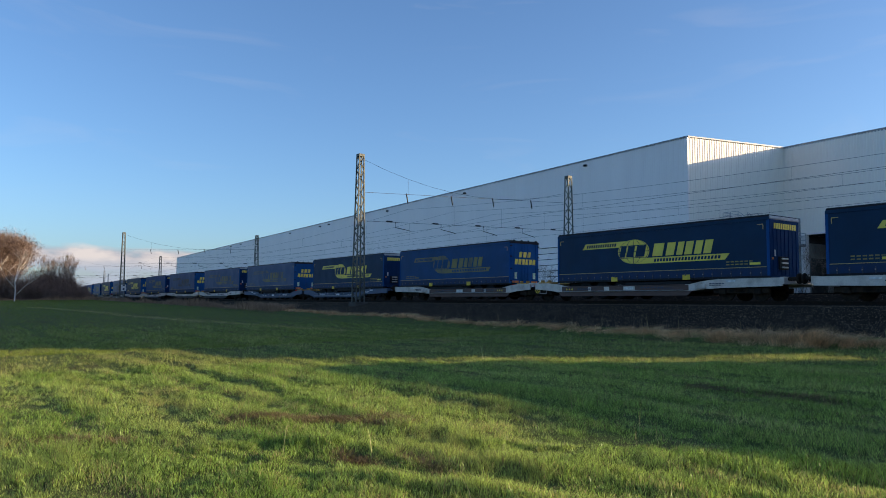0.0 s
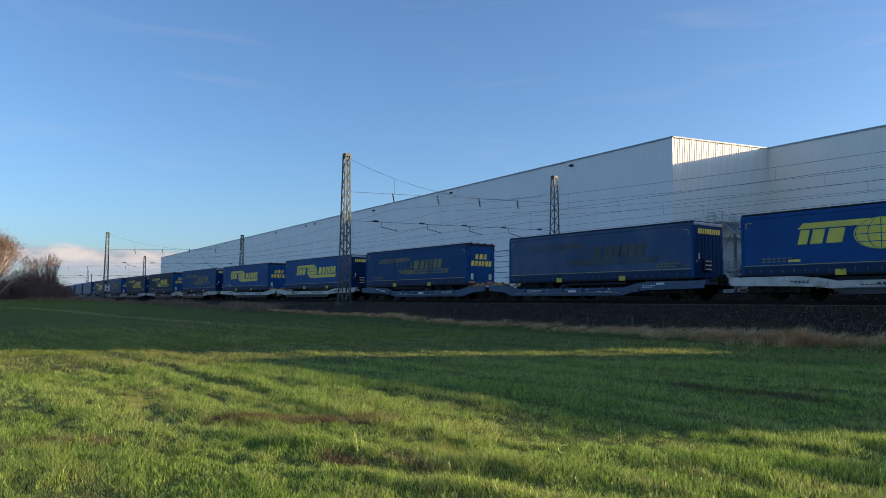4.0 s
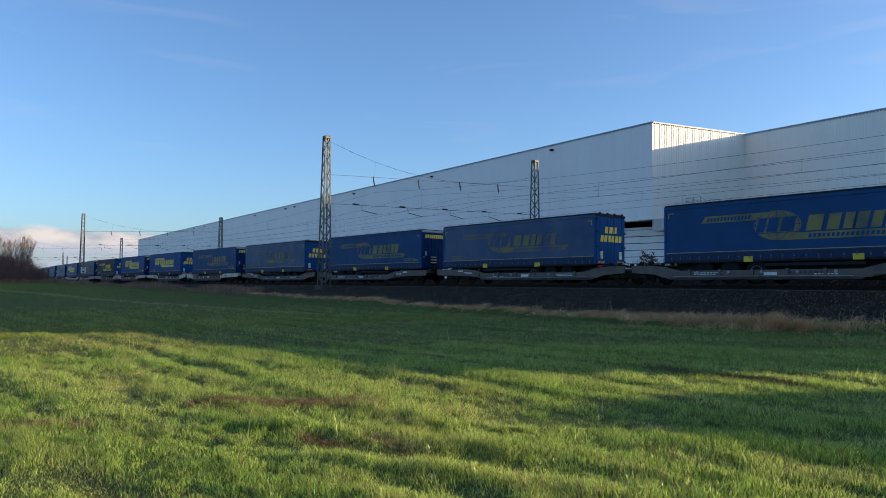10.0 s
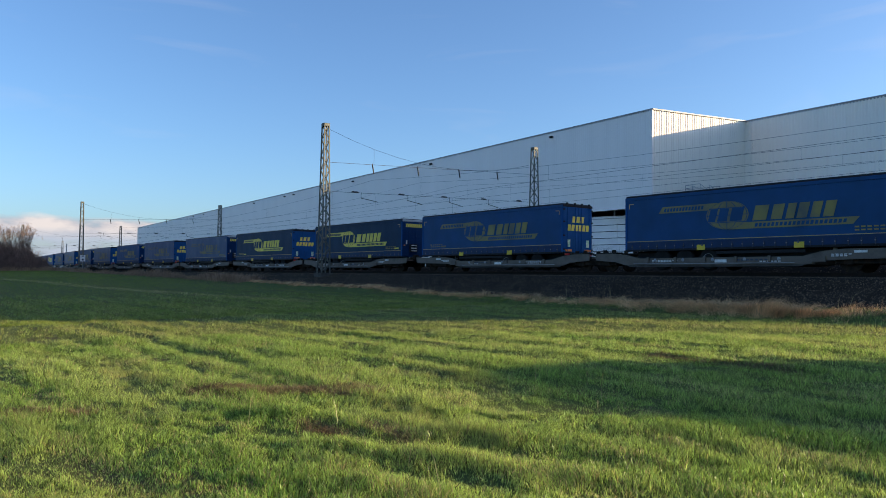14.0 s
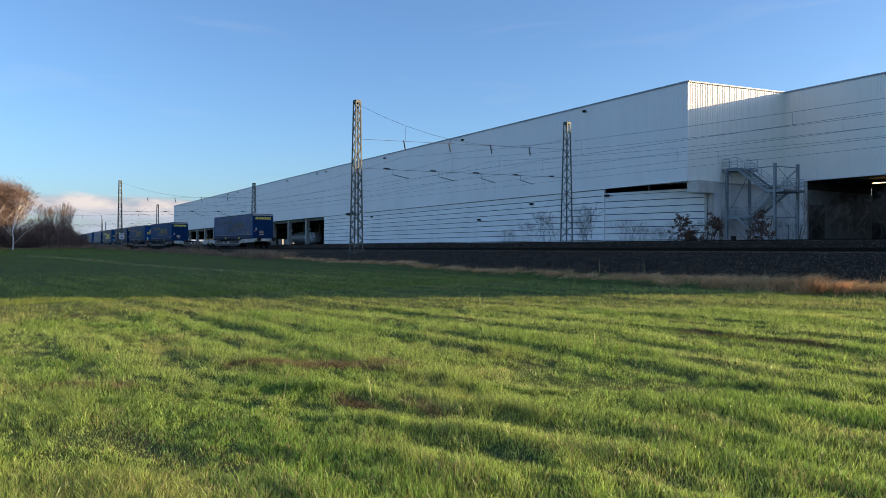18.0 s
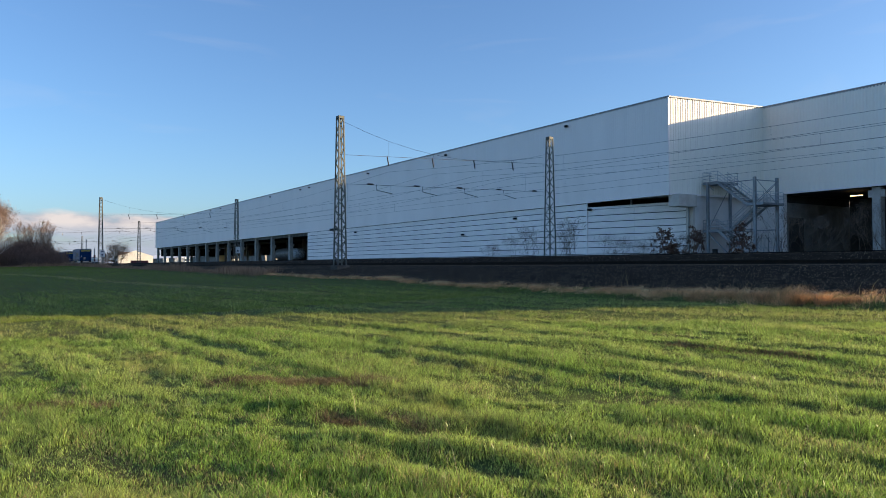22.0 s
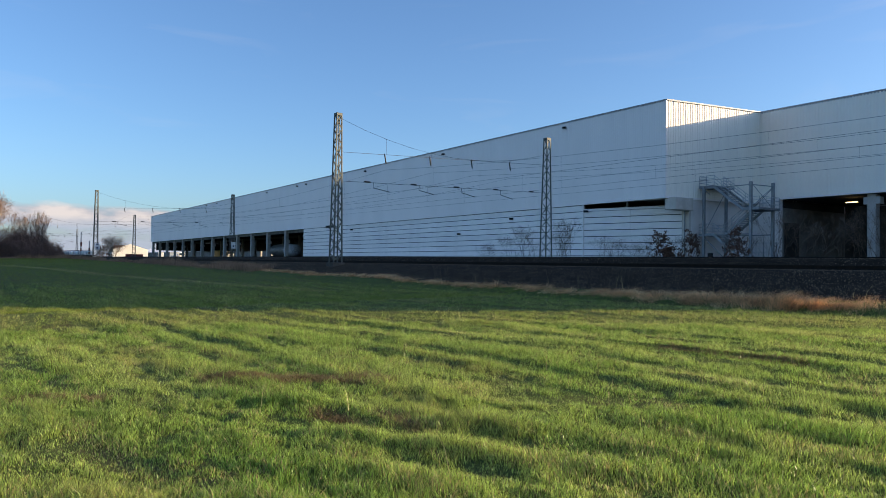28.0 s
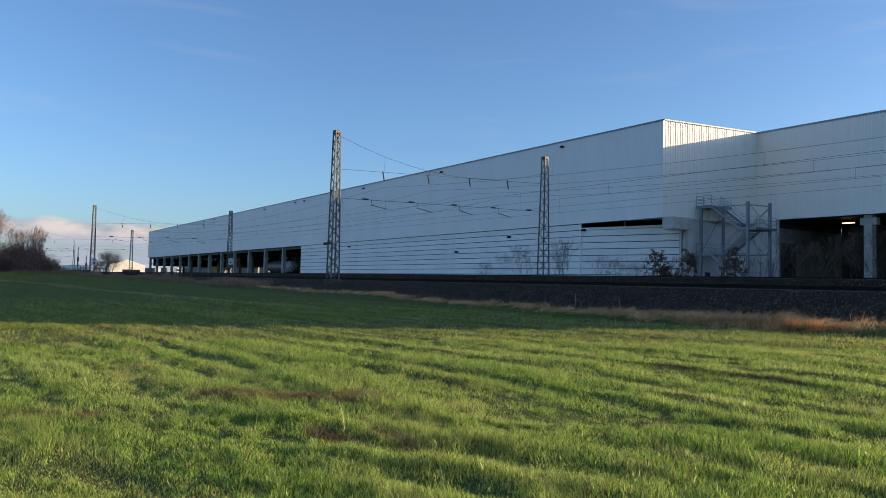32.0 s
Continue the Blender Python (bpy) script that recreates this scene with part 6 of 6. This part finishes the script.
def build_clouds():
    """A low bank of evening cloud far beyond, thin at its edges."""
    m = bpy.data.materials.new("cloud")
    m.use_nodes = True
    nt = m.node_tree
    nt.nodes.remove(nt.nodes["Principled BSDF"])
    out = nt.nodes["Material Output"]
    tc = nt.nodes.new("ShaderNodeTexCoord")
    mp = nt.nodes.new("ShaderNodeMapping")
    mp.inputs["Scale"].default_value = (1.25, 1.25, 3.2)
    nt.links.new(tc.outputs["Object"], mp.inputs[0])
    n = nt.nodes.new("ShaderNodeTexNoise")
    n.inputs["Scale"].default_value, n.inputs["Detail"].default_value = 0.0036, 8
    nt.links.new(mp.outputs[0], n.inputs["Vector"])
    sep = nt.nodes.new("ShaderNodeSeparateXYZ")
    nt.links.new(tc.outputs["Object"], sep.inputs[0])
    env = nt.nodes.new("ShaderNodeValToRGB")
    e = env.color_ramp.elements
    e[0].position, e[0].color = 0.0, (0.30, 0.30, 0.30, 1)
    e[1].position, e[1].color = 1.0, (0, 0, 0, 1)
    for p, c in ((0.05, 0.74), (0.2, 0.80), (0.32, 0.72), (0.42, 0.84), (0.54, 0.76), (0.66, 0.30)):
        k = e.new(p)
        k.color = (c, c, c, 1)
    rng = nt.nodes.new("ShaderNodeMapRange")
    rng.inputs[1].default_value, rng.inputs[2].default_value = 0.0, 340.0
    nt.links.new(sep.outputs["Z"], rng.inputs[0])
    nt.links.new(rng.outputs[0], env.inputs[0])
    add = nt.nodes.new("ShaderNodeMath")
    add.operation = "ADD"
    nt.links.new(n.outputs["Fac"], add.inputs[0])
    nt.links.new(env.outputs[0], add.inputs[1])
    thr = nt.nodes.new("ShaderNodeMapRange")
    thr.inputs[1].default_value, thr.inputs[2].default_value, thr.inputs[4].default_value = 1.0, 1.3, 0.9
    nt.links.new(add.outputs[0], thr.inputs[0])
    em = nt.nodes.new("ShaderNodeEmission")
    tone = nt.nodes.new("ShaderNodeValToRGB")
    tone.color_ramp.elements[0].position, tone.color_ramp.elements[0].color = 0.44, (0.52, 0.55, 0.68, 1)
    tone.color_ramp.elements[1].position, tone.color_ramp.elements[1].color = 0.62, (1.02, 0.95, 0.95, 1)
    nt.links.new(n.outputs["Fac"], tone.inputs[0])
    low_air = nt.nodes.new("ShaderNodeMapRange")
    low_air.inputs[1].default_value, low_air.inputs[2].default_value = 0.34, 0.48
    nt.links.new(rng.outputs[0], low_air.inputs[0])
    blend = nt.nodes.new("ShaderNodeMix")
    blend.data_type = "RGBA"
    blend.inputs["A"].default_value = (0.56, 0.67, 0.86, 1)
    nt.links.new(low_air.outputs[0], blend.inputs["Factor"])
    nt.links.new(tone.outputs[0], blend.inputs["B"])
    nt.links.new(blend.outputs["Result"], em.inputs[0])
    em.inputs[1].default_value = 0.42
    tr = nt.nodes.new("ShaderNodeBsdfTransparent")
    mix = nt.nodes.new("ShaderNodeMixShader")
    nt.links.new(thr.outputs[0], mix.inputs[0])
    nt.links.new(tr.outputs[0], mix.inputs[1])
    nt.links.new(em.outputs[0], mix.inputs[2])
    nt.links.new(mix.outputs[0], out.inputs["Surface"])
    MATS["cloud"] = m
    verts, faces = [], []
    for i in range(41):
        a = radians(40 + i * 2.0)
        for z in (0, 340):
            verts.append((-3000 * math.sin(a), 3000 * math.cos(a), z))
    for i in range(40):
        faces.append((2 * i, 2 * i + 2, 2 * i + 3, 2 * i + 1))
    ob = sheet("backdrop", verts, faces, "cloud")
    tagged(ob, "low bank of pinkish grey cloud above the horizon", "sky", kind="structure")
    # thin high wisps, drawn out sideways, thicker towards the sun
    w = bpy.data.materials.new("wisp")
    w.use_nodes = True
    nt = w.node_tree
    nt.nodes.remove(nt.nodes["Principled BSDF"])
    tc = nt.nodes.new("ShaderNodeTexCoord")
    mp = nt.nodes.new("ShaderNodeMapping")
    mp.inputs["Scale"].default_value = (0.0011, 0.0011, 0.0060)
    mp.inputs["Rotation"].default_value = (radians(5), 0, 0)
    nt.links.new(tc.outputs["Object"], mp.inputs[0])
    n = nt.nodes.new("ShaderNodeTexNoise")
    n.inputs["Scale"].default_value, n.inputs["Detail"].default_value, n.inputs["Distortion"].default_value = 1.3, 7, 0.8
    nt.links.new(mp.outputs[0], n.inputs["Vector"])
    sep = nt.nodes.new("ShaderNodeSeparateXYZ")
    nt.links.new(tc.outputs["Object"], sep.inputs[0])
    east = nt.nodes.new("ShaderNodeMapRange")
    east.inputs[1].default_value, east.inputs[2].default_value, east.inputs[4].default_value = -2000.0, -800.0, 0.12
    nt.links.new(sep.outputs["X"], east.inputs[0])
    add = nt.nodes.new("ShaderNodeMath")
    nt.links.new(n.outputs["Fac"], add.inputs[0])
    nt.links.new(east.outputs[0], add.inputs[1])
    thr = nt.nodes.new("ShaderNodeMapRange")
    thr.inputs[1].default_value, thr.inputs[2].default_value, thr.inputs[4].default_value = 0.56, 0.95, 0.14
    nt.links.new(add.outputs[0], thr.inputs[0])
    top = nt.nodes.new("ShaderNodeMapRange")
    top.inputs[1].default_value, top.inputs[2].default_value, top.inputs[3].default_value, top.inputs[4].default_value = 300.0, 560.0, 0.0, 1.0
    nt.links.new(sep.outputs["Z"], top.inputs[0])
    fade = nt.nodes.new("ShaderNodeMath")
    fade.operation = "MULTIPLY"
    nt.links.new(thr.outputs[0], fade.inputs[0])
    nt.links.new(top.outputs[0], fade.inputs[1])
    em = nt.nodes.new("ShaderNodeEmission")
    em.inputs[0].default_value, em.inputs[1].default_value = (0.98, 0.97, 1.0, 1), 0.42
    tr = nt.nodes.new("ShaderNodeBsdfTransparent")
    mix = nt.nodes.new("ShaderNodeMixShader")
    nt.links.new(fade.outputs[0], mix.inputs[0])
    nt.links.new(tr.outputs[0], mix.inputs[1])
    nt.links.new(em.outputs[0], mix.inputs[2])
    nt.links.new(mix.outputs[0], nt.nodes["Material Output"].inputs["Surface"])
    MATS["wisp"] = w
    verts, faces = [], []
    for i in range(61):
        a = radians(-10 + i * 2.0)
        for z in (300, 2400):
            verts.append((-3050 * math.sin(a), 3050 * math.cos(a), z))
    for i in range(60):
        faces.append((2 * i, 2 * i + 2, 2 * i + 3, 2 * i + 1))
    tagged(sheet("backdrop", verts, faces, "wisp"), "faint high wisps of thin white cloud", "sky", kind="structure")
    # the ridge glows, with the blue of distant haze put into its colour
    glowing("hazy_hills_glow", (0.25, 0.29, 0.40), 0.42)
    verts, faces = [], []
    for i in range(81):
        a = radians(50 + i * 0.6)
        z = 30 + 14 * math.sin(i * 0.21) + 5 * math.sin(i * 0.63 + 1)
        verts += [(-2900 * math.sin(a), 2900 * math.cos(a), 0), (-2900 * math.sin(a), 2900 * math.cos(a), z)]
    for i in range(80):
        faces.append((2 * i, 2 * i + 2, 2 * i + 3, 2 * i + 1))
    tagged(sheet("backdrop", verts, faces, "hazy_hills_glow"), "line of far hills, blue haze painted in and glowing", "hills", kind="structure")


build_ground()
build_depot()
build_bounce_slab()
build_stairs()
build_railing()
build_tracks()
build_masts()
build_wires()
build_train()
build_distance()
build_plants()
build_clouds()
build_meadow()
build_stones()
motions()
